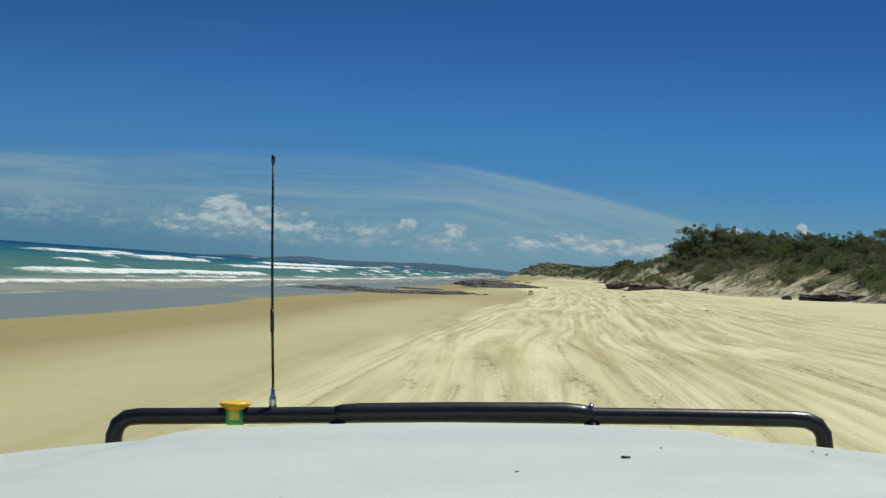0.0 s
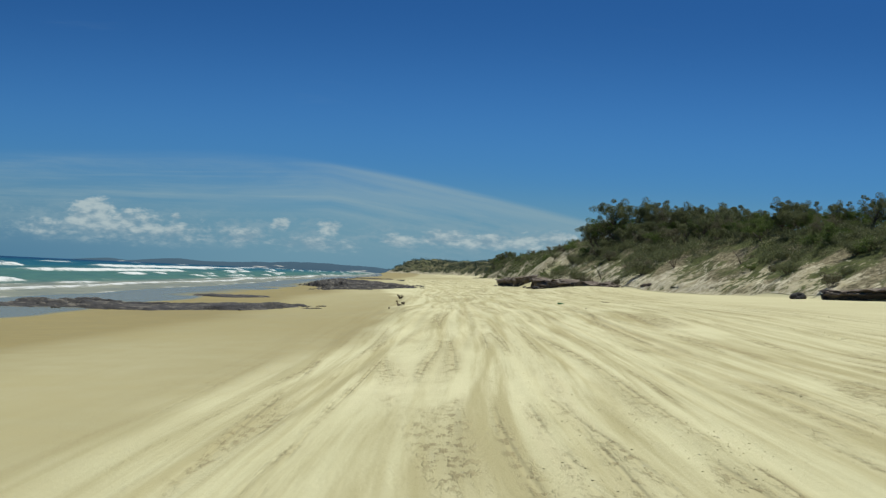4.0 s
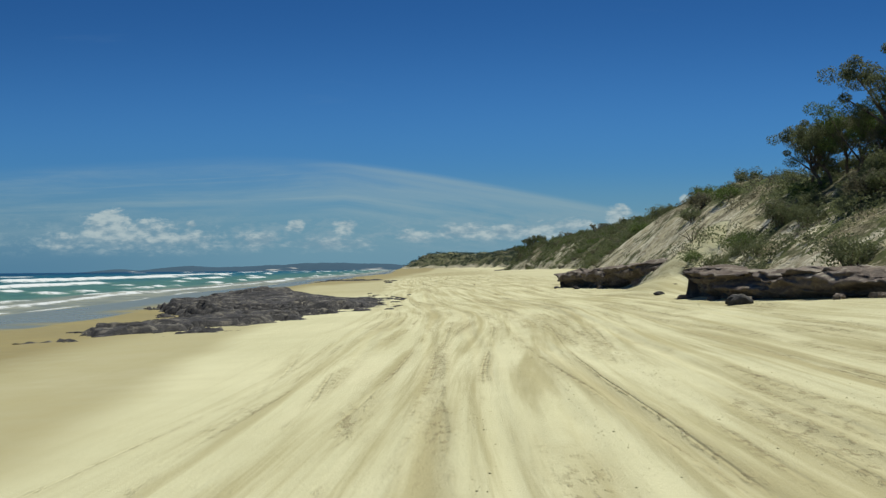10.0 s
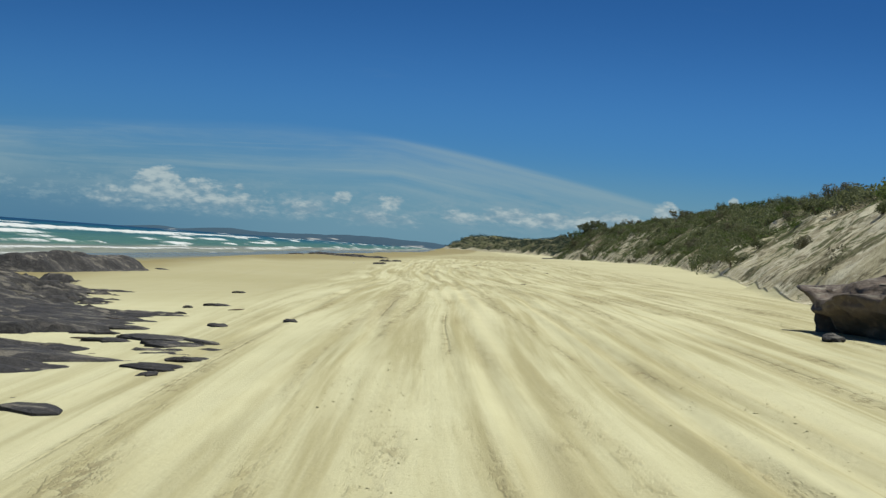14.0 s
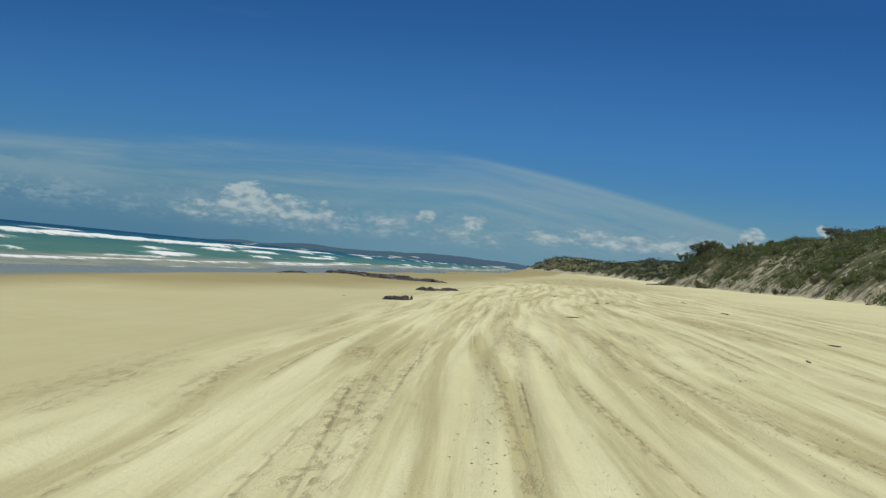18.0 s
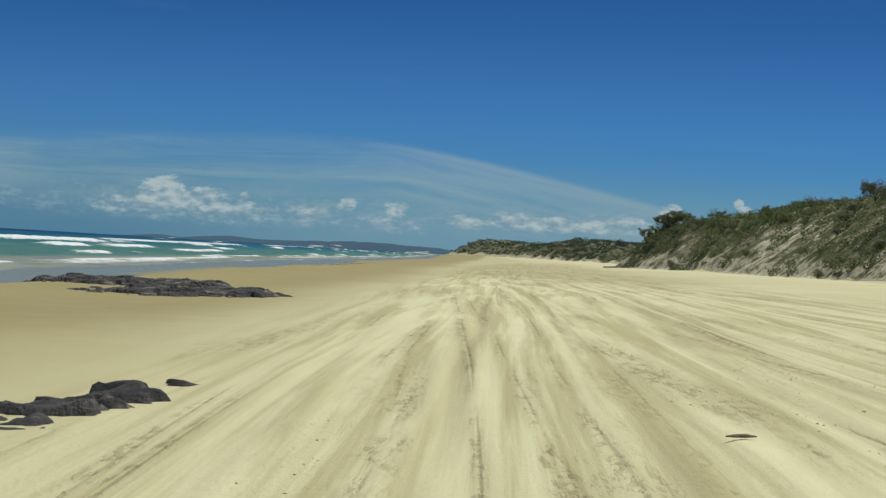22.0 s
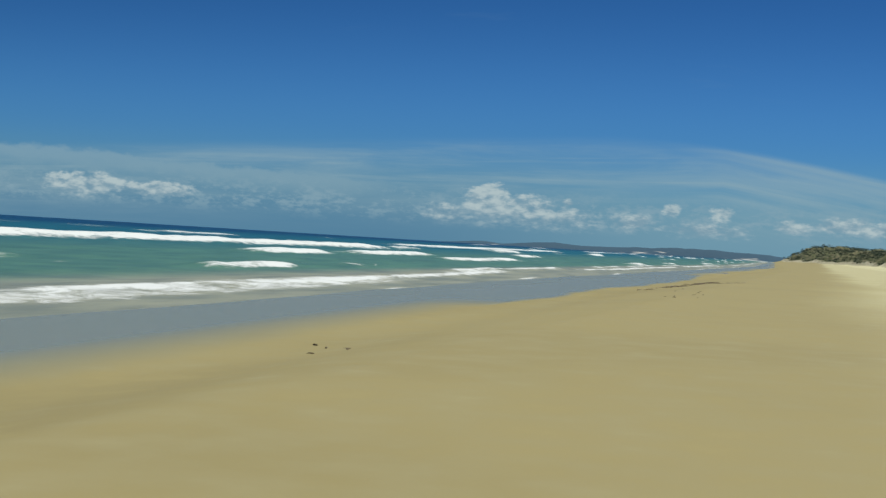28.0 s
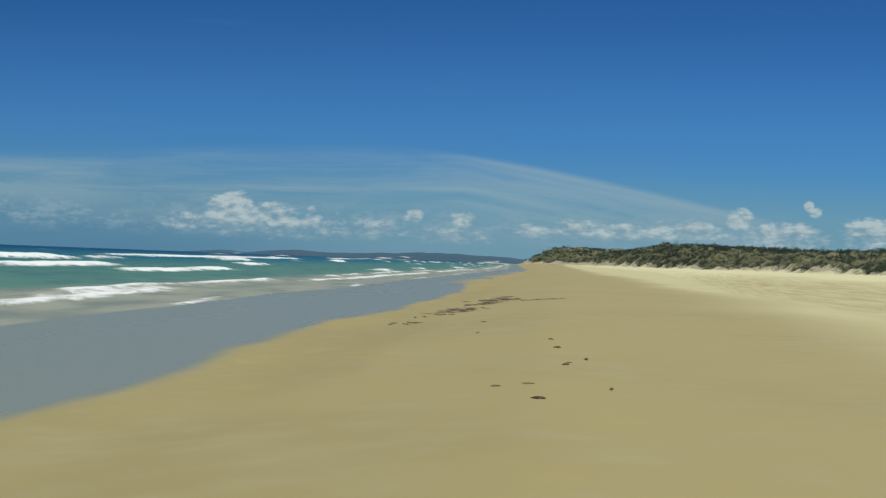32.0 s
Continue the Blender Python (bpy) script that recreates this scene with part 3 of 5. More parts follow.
s_dune = (X - xf) / np.maximum(xc - xf, 6)
veg_v = np.clip(step(s_dune, -0.02, 0.22) * 0.62 + step(s_dune, 0.6, 1.0) * 0.4 + 0.02, 0, 1) * (s_dune > 0)
veg_v = veg_v + 0.30 * step(Y, 212, 200) * step(s_dune, 0.30, 0.62) - 0.06 * step(Y, 212, 200) * step(s_dune, 0.5, 0.32)
veg_v = veg_v + 0.09 * step(Y, 325, 350) * step(s_dune, 0.03, 0.2)
veg_v = np.where(Y > 640, np.clip(s_dune * 4, 0, 1), veg_v)
bare_spots = np.exp(-((Y - 220 - (X - 13) * 0.9) / 9.0) ** 2) * step(X, 23, 18) + np.exp(-((Y - 262) / 26.0) ** 2) * step(s_dune, 1.0, 0.7) * 0.75 + np.exp(-((Y - 315) / 25.0) ** 2) * step(s_dune, 0.8, 0.4) * 0.3 + np.exp(-((Y - 478 + (X - 33) * 1.5) / 9.0) ** 2 - ((s_dune - 0.5) / 0.3) ** 2) * 1.2 + np.exp(-((Y - 530) / 14.0) ** 2 - ((s_dune - 0.1) / 0.2) ** 2)
veg_v = np.clip(veg_v - 0.45 * np.clip(bare_spots, 0, 1) * step(s_dune, 0.8, 0.45), 0.0, 1) * (s_dune > 0.0)
veg_v = np.where((s_dune > 0.02) & (veg_v < 0.44), 0.44, veg_v)
# clean sand on the slip between the ledges
veg_v = veg_v * (1 - step(np.exp(-((Y - 214 - (X - 13) * 1.2) / 5.0) ** 2) * step(X, 17.5, 15.5) + 0.15 * rough2(X / 1.5, Y / 1.5, 69, 3), 0.35, 0.6))
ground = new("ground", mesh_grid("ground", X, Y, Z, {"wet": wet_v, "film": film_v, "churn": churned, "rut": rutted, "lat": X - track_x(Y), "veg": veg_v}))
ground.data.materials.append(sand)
tagged(ground, "pale rutted beach sand, damp by the sea, rising to scrubby dunes", "sand", kind="structure")

# ---- the sea ----
off = np.concatenate([np.arange(4, 60, 0.7), 60 * 1.025 ** np.arange(0, 175)])
yy = np.concatenate([-60 - 8 * 1.09 ** np.arange(56, -1, -1), np.arange(-60, 760, 1.8), 760 * 1.022 ** np.arange(0, 86)])
S, Y = off[None, :] * np.ones((len(yy), 1)), yy[:, None] * np.ones((1, len(off)))
X = plan(yy, 1)[:, None] - S
Z = np.full_like(X, SEA_Z) + 0.03 * rough2(X / 6.0, Y / 16.0, 71, 3) * step(S, 2, 20)
foam_v = np.zeros_like(X)
rng = np.random.RandomState(12)
#         offshore, height, foam width behind, share of the length that breaks, stretches that break in full
for s0, high_w, tail, share, full in ((12.0, 0.17, 0.9, 0.62, ((60, 330), (425, 468))), (14.5, 0.25, 0.8, 0.42, ()), (21, 0.42, 1.6, 0.16, ((92, 172), (400, 425))), (32, 0.40, 1.8, 0.12, ((448, 460),)), (46, 0.55, 2.4, 0.18, ((285, 428), (560, 600))),
                                      (72, 0.95, 3.6, 0.35, ((292, 345), (445, 660))), (112, 0.8, 4.5, 0.22, ((340, 420), (820, 1100))), (165, 0.7, 4.5, 0.25, ()), (240, 0.8, 9.0, 0.20, ()), (340, 0.8, 9.0, 0.13, ())):
    k = int(s0 * 7)
    d = S - s0 - (0.9 + s0 * 0.045) * rough2(Y / (38.0 + s0 * 0.8), Y * 0, 100 + k, 3)
    on = step(rough2(Y / (20.0 + s0 * 0.35), Y * 0 + 4.0, 200 + k, 4, 0.6), 0.5 - 1.05 * share - 0.2, 0.5 - 1.05 * share + 0.2)
    for a, c in full:
        soft_end = 4 + s0 * 0.12
        on = np.maximum(on, step(Y, a - soft_end, a + soft_end) * step(Y, c + soft_end, c - soft_end))
    w = 0.5 + s0 * 0.018
    wide = tail * (0.45 + 0.8 * np.clip(0.5 + 0.9 * rough2(Y / (7.0 + s0 * 0.12), Y * 0, 300 + k, 3, 0.6), 0, 1.4))
    crest = 1 + 0.22 * rough2(Y / (3.0 + s0 * 0.05), Y * 0, 350 + k, 3, 0.6)
    Z += high_w * (0.3 + 0.7 * on) * crest * np.where(d > 0, np.exp(-(d / (3.0 * w)) ** 2), np.exp(-(d / w) ** 2))
    ragged = (1.0 if s0 > 16 else 0.85) + 0.4 * rough2(X / (1.2 + s0 * 0.01), Y / (3.0 + s0 * 0.03), 400 + k, 4, 0.6)
    foam_v = np.maximum(foam_v, ragged * on * np.where(d > 0, np.exp(-(d / wide) ** 2), np.exp(-(d / ((1.5 if s0 > 16 else 1.0) * w)) ** 4)))
    # thin streaks of old foam left on the seaward side
    foam_v = np.maximum(foam_v, 0.5 * on * step(d, 0.0, wide) * step(d, 4.5 * wide, 1.5 * wide) * step(rough2(X / 2.6, Y / 13.0, 500 + k, 4), 0.0, 0.5))
foam_v = np.maximum(foam_v, 0.32 * step(S, 70, 10) * step(rough2(X / 7.0, Y / 34.0, 73, 4), 0.15, 0.55))
foam_v = np.maximum(foam_v, 0.62 * step(S, 8.0, 10.0) * step(S, 14.0, 12.0) * step(Y, 412, 424) * step(Y, 482, 460))
foam_v = np.maximum(foam_v, 0.9 * np.exp(-((S - 7.2 - 2.6 * rough2(Y / 22.0, Y * 0, 74, 3)) / 0.4) ** 2) * step(rough2(Y / 15.0, Y * 0, 75, 3), -0.2, 0.2))
deep_v = np.clip(0.02 + step(S, 12, 30) * 0.16 + step(S, 24, 130) * 0.42 + step(S, 110, 500) * 0.4, 0, 1)
sea = new("water", mesh_grid("water", X, Y, Z, {"foam": foam_v, "deep": deep_v}))
sea.data.materials.append(water)
tagged(sea, "turquoise surf sea with rows of white breakers", "sea", kind="structure")

# ---- the far shore across the bay ----
far_land, n = material("hazed_far_shore")
pos = n("NewGeometry").outputs["Position"]
pz = n("SeparateXYZ", {0: pos}).outputs[2]
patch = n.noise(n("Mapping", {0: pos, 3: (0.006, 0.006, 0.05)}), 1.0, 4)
# the haze's blue is put into the land colour; sand patches stay pale
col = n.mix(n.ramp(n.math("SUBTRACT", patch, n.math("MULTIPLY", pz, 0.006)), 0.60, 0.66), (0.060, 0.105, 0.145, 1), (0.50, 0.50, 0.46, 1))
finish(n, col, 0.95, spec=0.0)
u = np.linspace(-1180, 120, 180)
hgt = np.interp(u, [-1180, -1120, -1060, -1000, -900, -820, -760, -600, -500, -380, -250, -120, 120], [0, 6, 11, 5, 14, 20, 14, 17, 22, 27, 22, 16, 10]) * (1 + 0.12 * rough2(u / 40.0, u * 0, 5, 3))
prof = np.array([0.0, 0.35, 0.7, 0.92, 1.0, 0.96])
X = u[:, None] + np.zeros((1, 6))
Y = 4560 + np.array([0, 30, 70, 110, 160, 230.0])[None, :] + 0 * X
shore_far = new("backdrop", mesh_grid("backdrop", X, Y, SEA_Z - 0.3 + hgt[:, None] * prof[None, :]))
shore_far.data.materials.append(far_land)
tagged(shore_far, "low hazy blue headland with pale sand patches across the bay", "headland", kind="structure")


# ---- helpers for things ----
def part(name, me, mat, parent, label="", m=None):
    """One mesh object under a thing or a part."""
    if isinstance(me, bmesh.types.BMesh):
        data = bpy.data.meshes.new(name)
        me.to_mesh(data)
        me.free()
        me = data
    ob = new(name, me)
    if mat is not None and not me.materials:
        me.materials.append(mat)
    if parent is not None:
        ob.parent = parent
    if m is not None:
        ob.matrix_basis = m
    if label:
        ob["label"] = label
    return ob


def smooth(me):
    me.polygons.foreach_set("use_smooth", np.ones(len(me.polygons), bool))
    return me


def quads(name, co, f):
    me = bpy.data.meshes.new(name)
    co, f = np.asarray(co, np.float32), np.asarray(f, np.int32)
    me.vertices.add(len(co)), me.loops.add(f.size), me.polygons.add(len(f))
    me.vertices.foreach_set("co", co.ravel())
    me.loops.foreach_set("vertex_index", f.ravel())
    me.polygons.foreach_set("loop_start", np.arange(0, f.size, f.shape[1], dtype=np.int32))
    me.update(calc_edges=True)
    return me


def gz(x, y):
    return float(ground_z(np.array([x]), np.array([y]))[0][0])


def tube(points, radii, sides=8, caps=True):
    """A bmesh tube along points."""
    bm = bmesh.new()
    rings = []
    pts = [Vector(p) for p in points]
    for i, p in enumerate(pts):
        d = (pts[min(i + 1, len(pts) - 1)] - pts[max(i - 1, 0)]).normalized()
        side = d.cross(Vector((0.12, 0.31, 0.94)))
        side = (side if side.length > 1e-3 else d.cross(Vector((1, 0, 0)))).normalized()
        over = side.cross(d)
        r = radii[i] if hasattr(radii, "__len__") else radii
        rings.append([bm.verts.new(p + (side * math.cos(a) + over * math.sin(a)) * r) for a in (6.28319 * k / sides for k in range(sides))])
    for a, b in zip(rings, rings[1:]):
        for k in range(sides):
            bm.faces.new((a[k], a[(k + 1) % sides], b[(k + 1) % sides], b[k])).smooth = True
    if caps:
        bm.faces.new(rings[0][::-1]), bm.faces.new(rings[-1])
    bmesh.ops.recalc_face_normals(bm, faces=bm.faces)
    return bm


# ---- rock platforms on the sand ----
def slab_mesh(seed, r, h, mat):
    """A broken plate of bedded rock."""
    rng = np.random.RandomState(seed)
    k = 11
    a = np.linspace(0, 6.283, k, endpoint=False) + rng.uniform(-0.22, 0.22, k)
    rad = r * rng.uniform(0.4, 1.0, k)
    ring = np.stack([np.cos(a) * rad, np.sin(a) * rad * 0.65, np.zeros(k)], -1)
    bm = bmesh.new()
    lo = [bm.verts.new(p * (1.04, 1.04, 1) + (0, 0, -h)) for p in ring]
    mid = [bm.verts.new(p + (0, 0, h * rng.uniform(0.1, 0.45))) for p in ring]
    up = [bm.verts.new(p * (0.66, 0.66, 1) + (0, 0, h * rng.uniform(0.75, 1.15))) for p in ring]
    for A, B in ((lo, mid), (mid, up)):
        for i in range(k):
            bm.faces.new((A[i], A[(i + 1) % k], B[(i + 1) % k], B[i]))
    c = bm.verts.new((0, 0, h))
    for i in range(k):
        bm.faces.new((up[i], up[(i + 1) % k], c))
    me = bpy.data.meshes.new("slab")
    bm.to_mesh(me)
    bm.free()
    me.materials.append(mat)
    return me


SLABS = [slab_mesh(700 + k, 0.5, 0.035, rock) for k in range(6)]


def platform(name, label, cx, cy, rx, ry, high, seed, cell=0.15, turn=0.0, cut=0.12, lumpy=0.5, size=3.0, hollow=0.0, slabs=0, tilt=0.0, pits=0.0, fringe=0.0, group="dark rocks on the beach"):
    """A low weathered slab of bedded rock with a ragged outline that rises out of the sand."""
    nx, ny = int(2.5 * rx / cell) + 2, int(2.5 * ry / cell) + 2
    U, V = np.meshgrid(np.linspace(-1.25, 1.25, nx) * rx, np.linspace(-1.25, 1.25, ny) * ry)
    c, s = math.cos(turn), math.sin(turn)
    X, Y = cx + U * c - V * s, cy + U * s + V * c
    m = 1 - np.hypot(U / rx, V / ry) + lumpy * rough2(X / size, Y / size, seed, 5, 0.5) - cut
    if hollow:
        m = m - hollow * step(rough2(X / (size * 0.55), Y / (size * 0.35), seed + 13, 4, 0.6), 0.0, 0.4)
    if fringe:
        m = m - fringe * step(rough2(X / 1.3, Y / 0.5, seed + 17, 3, 0.6), -0.25, 0.25) * (1 - step(m, 0.05, 0.5))
    if pits:
        m = m - pits * step(rough2(X / 0.75, Y / 0.32, seed + 15, 3, 0.55), 0.05, 0.35) - 0.5 * pits * step(rough2(X / 0.3, Y / 0.16, seed + 16, 2), 0.2, 0.5)
    slab = np.tanh(np.clip(m, -0.4, 2) * 7.0)
    tops = 0.66 + 0.34 * rough2(X / (size * 1.1), Y / (size * 1.1), seed + 9, 2)
    plates = np.where(slab > 0, 0.10 * (np.floor(5 * rough2(X / 0.7, Y / 0.45, seed + 18, 2)) / 5), 0) * (pits > 0.4)
    beds = rough2(X / (size * 0.8), Y / (size * 0.5), seed + 5, 4, 0.5)
    layer = 0.16 * (np.floor(beds * 4) / 4 + 0.25 * step((beds * 4) % 1.0, 0.82, 1.0))
    crack = np.minimum(np.abs(rough2(X / (size * 0.6), Y / (size * 0.45), seed + 7, 3)), 0.09) / 0.09
    crag = 0.035 * rough2(X / (size * 0.16), Y / (size * 0.16), seed + 6, 4, 0.6)
    grow = step(m, 0.0, 0.30 * high + 0.10)
    h = high * np.where(slab > 0, slab * np.clip(tops + 1.5 * layer, 0.08, 1.3) * grow, slab * 0.5)
    h = np.where(slab > 0, h * (0.72 + 0.28 * crack) + crag * grow * min(1.0, 0.5 + high * 0.6), h)
    # a shelf that dips landward into the sand
    h = np.where(h > 0.04, np.maximum(h + plates, 0.02), h)
    h = np.where(h > 0, h * (1 - tilt * step(U / rx, 0.0, 0.85)), h)
    Z = ground_z(X, Y, fine=False) + h - 0.03
    jig = 0.09 * min(1.0, rx / 4)
    X = X + jig * rough2(X / 0.5, Y / 0.5, seed + 11, 2)
    Y = Y + jig * rough2(X / 0.5, Y / 0.5, seed + 12, 2)
    co = np.stack([X, Y, Z], -1).reshape(-1, 3) - (cx, cy, 0)
    a = np.arange(nx * ny).reshape(ny, nx)
    f = np.stack([a[:-1, :-1], a[:-1, 1:], a[1:, 1:], a[1:, :-1]], -1).reshape(-1, 4)
    f = f[(h.ravel()[f] > -0.12 * high).any(1)]
    used = np.unique(f)
    back = np.zeros(len(co), int)
    back[used] = np.arange(len(used))
    ob = new(name, quads(name, co[used], back[f]))
    ob.location = (cx, cy, 0)
    ob.data.materials.append(rock)
    # loose plates along the broken rim
    rng = np.random.RandomState(seed)
    rim = np.argwhere((h > -0.10 * high) & (h < 0.05 * high))
    for k in range(slabs if len(rim) else 0):
        i, j = rim[rng.randint(len(rim))]
        x, y = X[i, j] + rng.normal() * 0.35, Y[i, j] + rng.normal() * 0.5
        q = rng.uniform(0.35, 0.95) * min(1.0, 0.25 + rx / 4)
        lean = Matrix.Rotation(rng.uniform(-0.12, 0.12), 4, "X") @ Matrix.Rotation(rng.uniform(-0.12, 0.12), 4, "Y")
        part("slab", SLABS[rng.randint(6)], None, ob, m=Matrix.Translation((x - cx, y - cy, gz(x, y) + 0.008)) @ lean @ Matrix.Rotation(rng.uniform(0, 6.28), 4, "Z") @ Matrix.Diagonal((q * 1.3, q, rng.uniform(0.6, 1.4), 1)))
    return tagged(ob, label, "rock", group)


platform("rock_platform", "long flat black rock platform in wet sand near the surf", -13.0, 115.4, 8.8, 5.8, 0.40, 3, turn=0.08, lumpy=0.6, cut=0.12, hollow=0.35, slabs=14)
platform("rock_platform", "thin dark rock slab in the wash of the sea", -13.6, 147.5, 3.6, 2.4, 0.22, 5, cell=0.16)
platform("rock_platform", "broken dark rock shelf with sand in its hollows", -7.6, 203.5, 5.2, 11.5, 0.46, 14, turn=-0.12, lumpy=0.6, cut=0.10, hollow=0.5, slabs=24, pits=0.45, fringe=0.15)
platform("rock_platform", "broad black rock platform with a ragged sandy edge", -8.3, 233.0, 7.5, 23.5, 0.95, 21, turn=0.19, lumpy=0.42, cut=0.0, size=3.4, slabs=26, tilt=0.85, pits=0.25, fringe=0.42, cell=0.13)
platform("rock_platform", "dark rounded rock hump at the edge of wet sand", -14.6, 268, 4.2, 8.0, 0.95, 33, turn=0.1, slabs=10)
platform("rock_outcrop", "small dark rock half sunk in smooth sand", -4.15, 312.3, 0.50, 1.15, 0.20, 41, turn=-0.45, cell=0.035, size=0.5, lumpy=0.35, pits=0.6)
platform("rock_outcrop", "narrow dark rock breaking through smooth sand", -4.8, 332.2, 0.65, 3.6, 0.20, 52, turn=-0.22, cell=0.06, size=0.8, lumpy=0.5, hollow=0.2, slabs=3, pits=0.8)
platform("rock_platform", "low broken dark rock reef in damp sand", -13.0, 368.2, 3.5, 3.6, 0.26, 64, cell=0.055, lumpy=0.4, size=1.2, cut=0.0, pits=1.1)
platform("rock_platform", "flat broken rock shelf with sand pockets in damp sand", -9.7, 361.8, 2.7, 3.8, 0.20, 66, cell=0.055, turn=-0.5, lumpy=0.35, size=1.2, cut=0.0, pits=1.2)
platform("rock_outcrop", "thin dark rock strip lying in damp sand", -16.8, 353, 1.9, 1.4, 0.24, 71, cell=0.1, size=1.2)


# thin single flakes that show through the sand beside the broad platform
rng = np.random.RandomState(51)
for x, y, q in ((-2.35, 242.0, 0.7), (-2.8, 241.0, 0.35), (-1.0, 234.8, 0.6), (-3.2, 249.3, 0.5), (0.0, 236.2, 0.4), (-0.8, 230.8, 1.1), (-1.25, 231.9, 1.2), (-1.6, 231.9, 0.6), (-0.34, 227.8, 0.95), (-1.8, 231.3, 0.8), (-2.3, 234.0, 1.1), (-2.0, 229.9, 1.0), (-3.2, 237.5, 1.0), (-2.9, 235.2, 0.8), (-0.5, 224.0, 0.9)):
    ob = new("rock_flake", SLABS[rng.randint(6)])
    ob.matrix_basis = Matrix.Translation((x, y, gz(x, y) + 0.012)) @ Matrix.Rotation(rng.uniform(-0.5, 0.5), 4, "Z") @ Matrix.Diagonal((q, q * 1.3, 1.0, 1))
    tagged(ob, "thin dark rock flake showing through pale sand", "rock", "dark rocks on the beach")


# ---- boulders that broke off the ledges ----
def boulder(seed, r, mat):
    bm = bmesh.new()
    bmesh.ops.create_icosphere(bm, subdivisions=3, radius=1.0)
    co = np.array([v.co for v in bm.verts])
    d = 1 + 0.35 * rough2(co[:, 0] * 1.6 + seed, co[:, 1] * 1.6 + co[:, 2] * 1.1, seed, 3)
    for v, k in zip(bm.verts, d):
        v.co = Vector((v.co.x * k * r[0], v.co.y * k * r[1], v.co.z * k * r[2]))
    me = bpy.data.meshes.new("boulder")
    bm.to_mesh(me)
    bm.free()
    me.materials.append(mat)
    return me


BLOCKS = [slab_mesh(740 + k, 0.45, 0.16, ledge_rock) for k in range(5)]


# ---- undercut ledges of dark rock at the foot of the dunes ----
def ledge(label, line, tops, thick, seed, deep=3.0, blocks=True):
    """An undercut shelf along a line; tops: height of its brow at each point of the line."""
    line, tops = np.array(line, float), np.array(tops, float)
    run = np.concatenate([[0], np.cumsum(np.hypot(*np.diff(line, axis=0).T))])
    k = int(run[-1] / 0.11)
    s = np.linspace(0, run[-1], k)
    px, py, top = (np.interp(s, run, v) for v in (line[:, 0], line[:, 1], tops))
    tx, ty = np.gradient(px), np.gradient(py)
    ln = np.hypot(tx, ty)
    nx_, ny_ = -ty / ln, tx / ln
    nx_, ny_ = np.where(nx_ > 0, -nx_, nx_), np.where(nx_ > 0, -ny_, ny_)
    end = np.minimum(step(s, 0, 0.9), step(s, run[-1], run[-1] - 1.5)) * 0.8 + 0.2
    #           outwards, share of the height
    prof = np.array([(-deep, 0.15), (-deep * 0.6, 1.0), (-1.1, 1.05), (-0.5, 1.02), (-0.15, 0.97), (0.08, 0.90), (0.16, 0.80), (0.10, 0.70), (-0.08, 0.58), (-0.28, 0.46), (-0.42, 0.34), (-0.5, 0.22), (-0.42, 0.10), (-0.22, 0.0), (-0.05, -0.15), (0.05, -0.4)])
    fine_k = np.concatenate([[0, 0.5, 1, 1.4, 1.8], np.arange(2, 15.01, 0.3)])
    out = np.interp(fine_k, np.arange(16), prof[:, 0])[None, :] + 0 * s[:, None]
    up = np.interp(fine_k, np.arange(16), prof[:, 1])[None, :] + 0 * s[:, None]
    S2 = s[:, None] + 0 * out
    P2 = fine_k[None, :] + 0 * out
    out = out + 0.5 * rough2(S2 / 2.4, P2 / 3.5, seed, 5, 0.55) + (0.20 * rough2(S2 / 0.55, P2 / 1.1, seed + 3, 4, 0.6) + 0.16 * np.round(2.2 * rough2(S2 / 5.0, P2 / 1.0, seed + 2, 1))) * (P2 > 2.5)
    out = out + 0.4 * rough2(S2 / 4.0, P2 * 0, seed + 8, 2)
    h = thick * end[:, None]
    Z = top[:, None] - h * (1 - up) + (0.22 * rough2(S2 / 1.3, P2 / 2.5, seed + 5, 4) + 0.12 * np.round(rough2(S2 / 2.2, P2 / 9.0, seed + 4, 2) * 3) / 1.5) * h / 1.5
    X, Y = px[:, None] + nx_[:, None] * out, py[:, None] + ny_[:, None] * out
    X = X + 0.1 * rough2(S2 / 0.3, P2 / 1.0, seed + 6, 2)
    ob = new("rock_ledge", mesh_grid("rock_ledge", X, Y, Z))
    ob.data.materials.append(ledge_rock)
    # blocks that hang or have dropped along the brow
    rng = np.random.RandomState(seed + 60)
    for j in range(int(run[-1] / 3.0) if blocks else 0):
        i = rng.randint(3, k - 3)
        q = rng.uniform(0.35, 0.9)
        x, y = px[i] + nx_[i] * rng.uniform(0.1, 0.7), py[i] + ny_[i] * rng.uniform(0.1, 0.7)
        part("block", BLOCKS[rng.randint(5)], None, ob, m=Matrix.Translation((x, y, gz(x, y) + 0.05)) @ Matrix.Rotation(rng.uniform(0, 6.28), 4, "Z") @ Matrix.Scale(q, 4))
    return tagged(ob, label, "rock ledge", "undercut ledges at the dune foot")


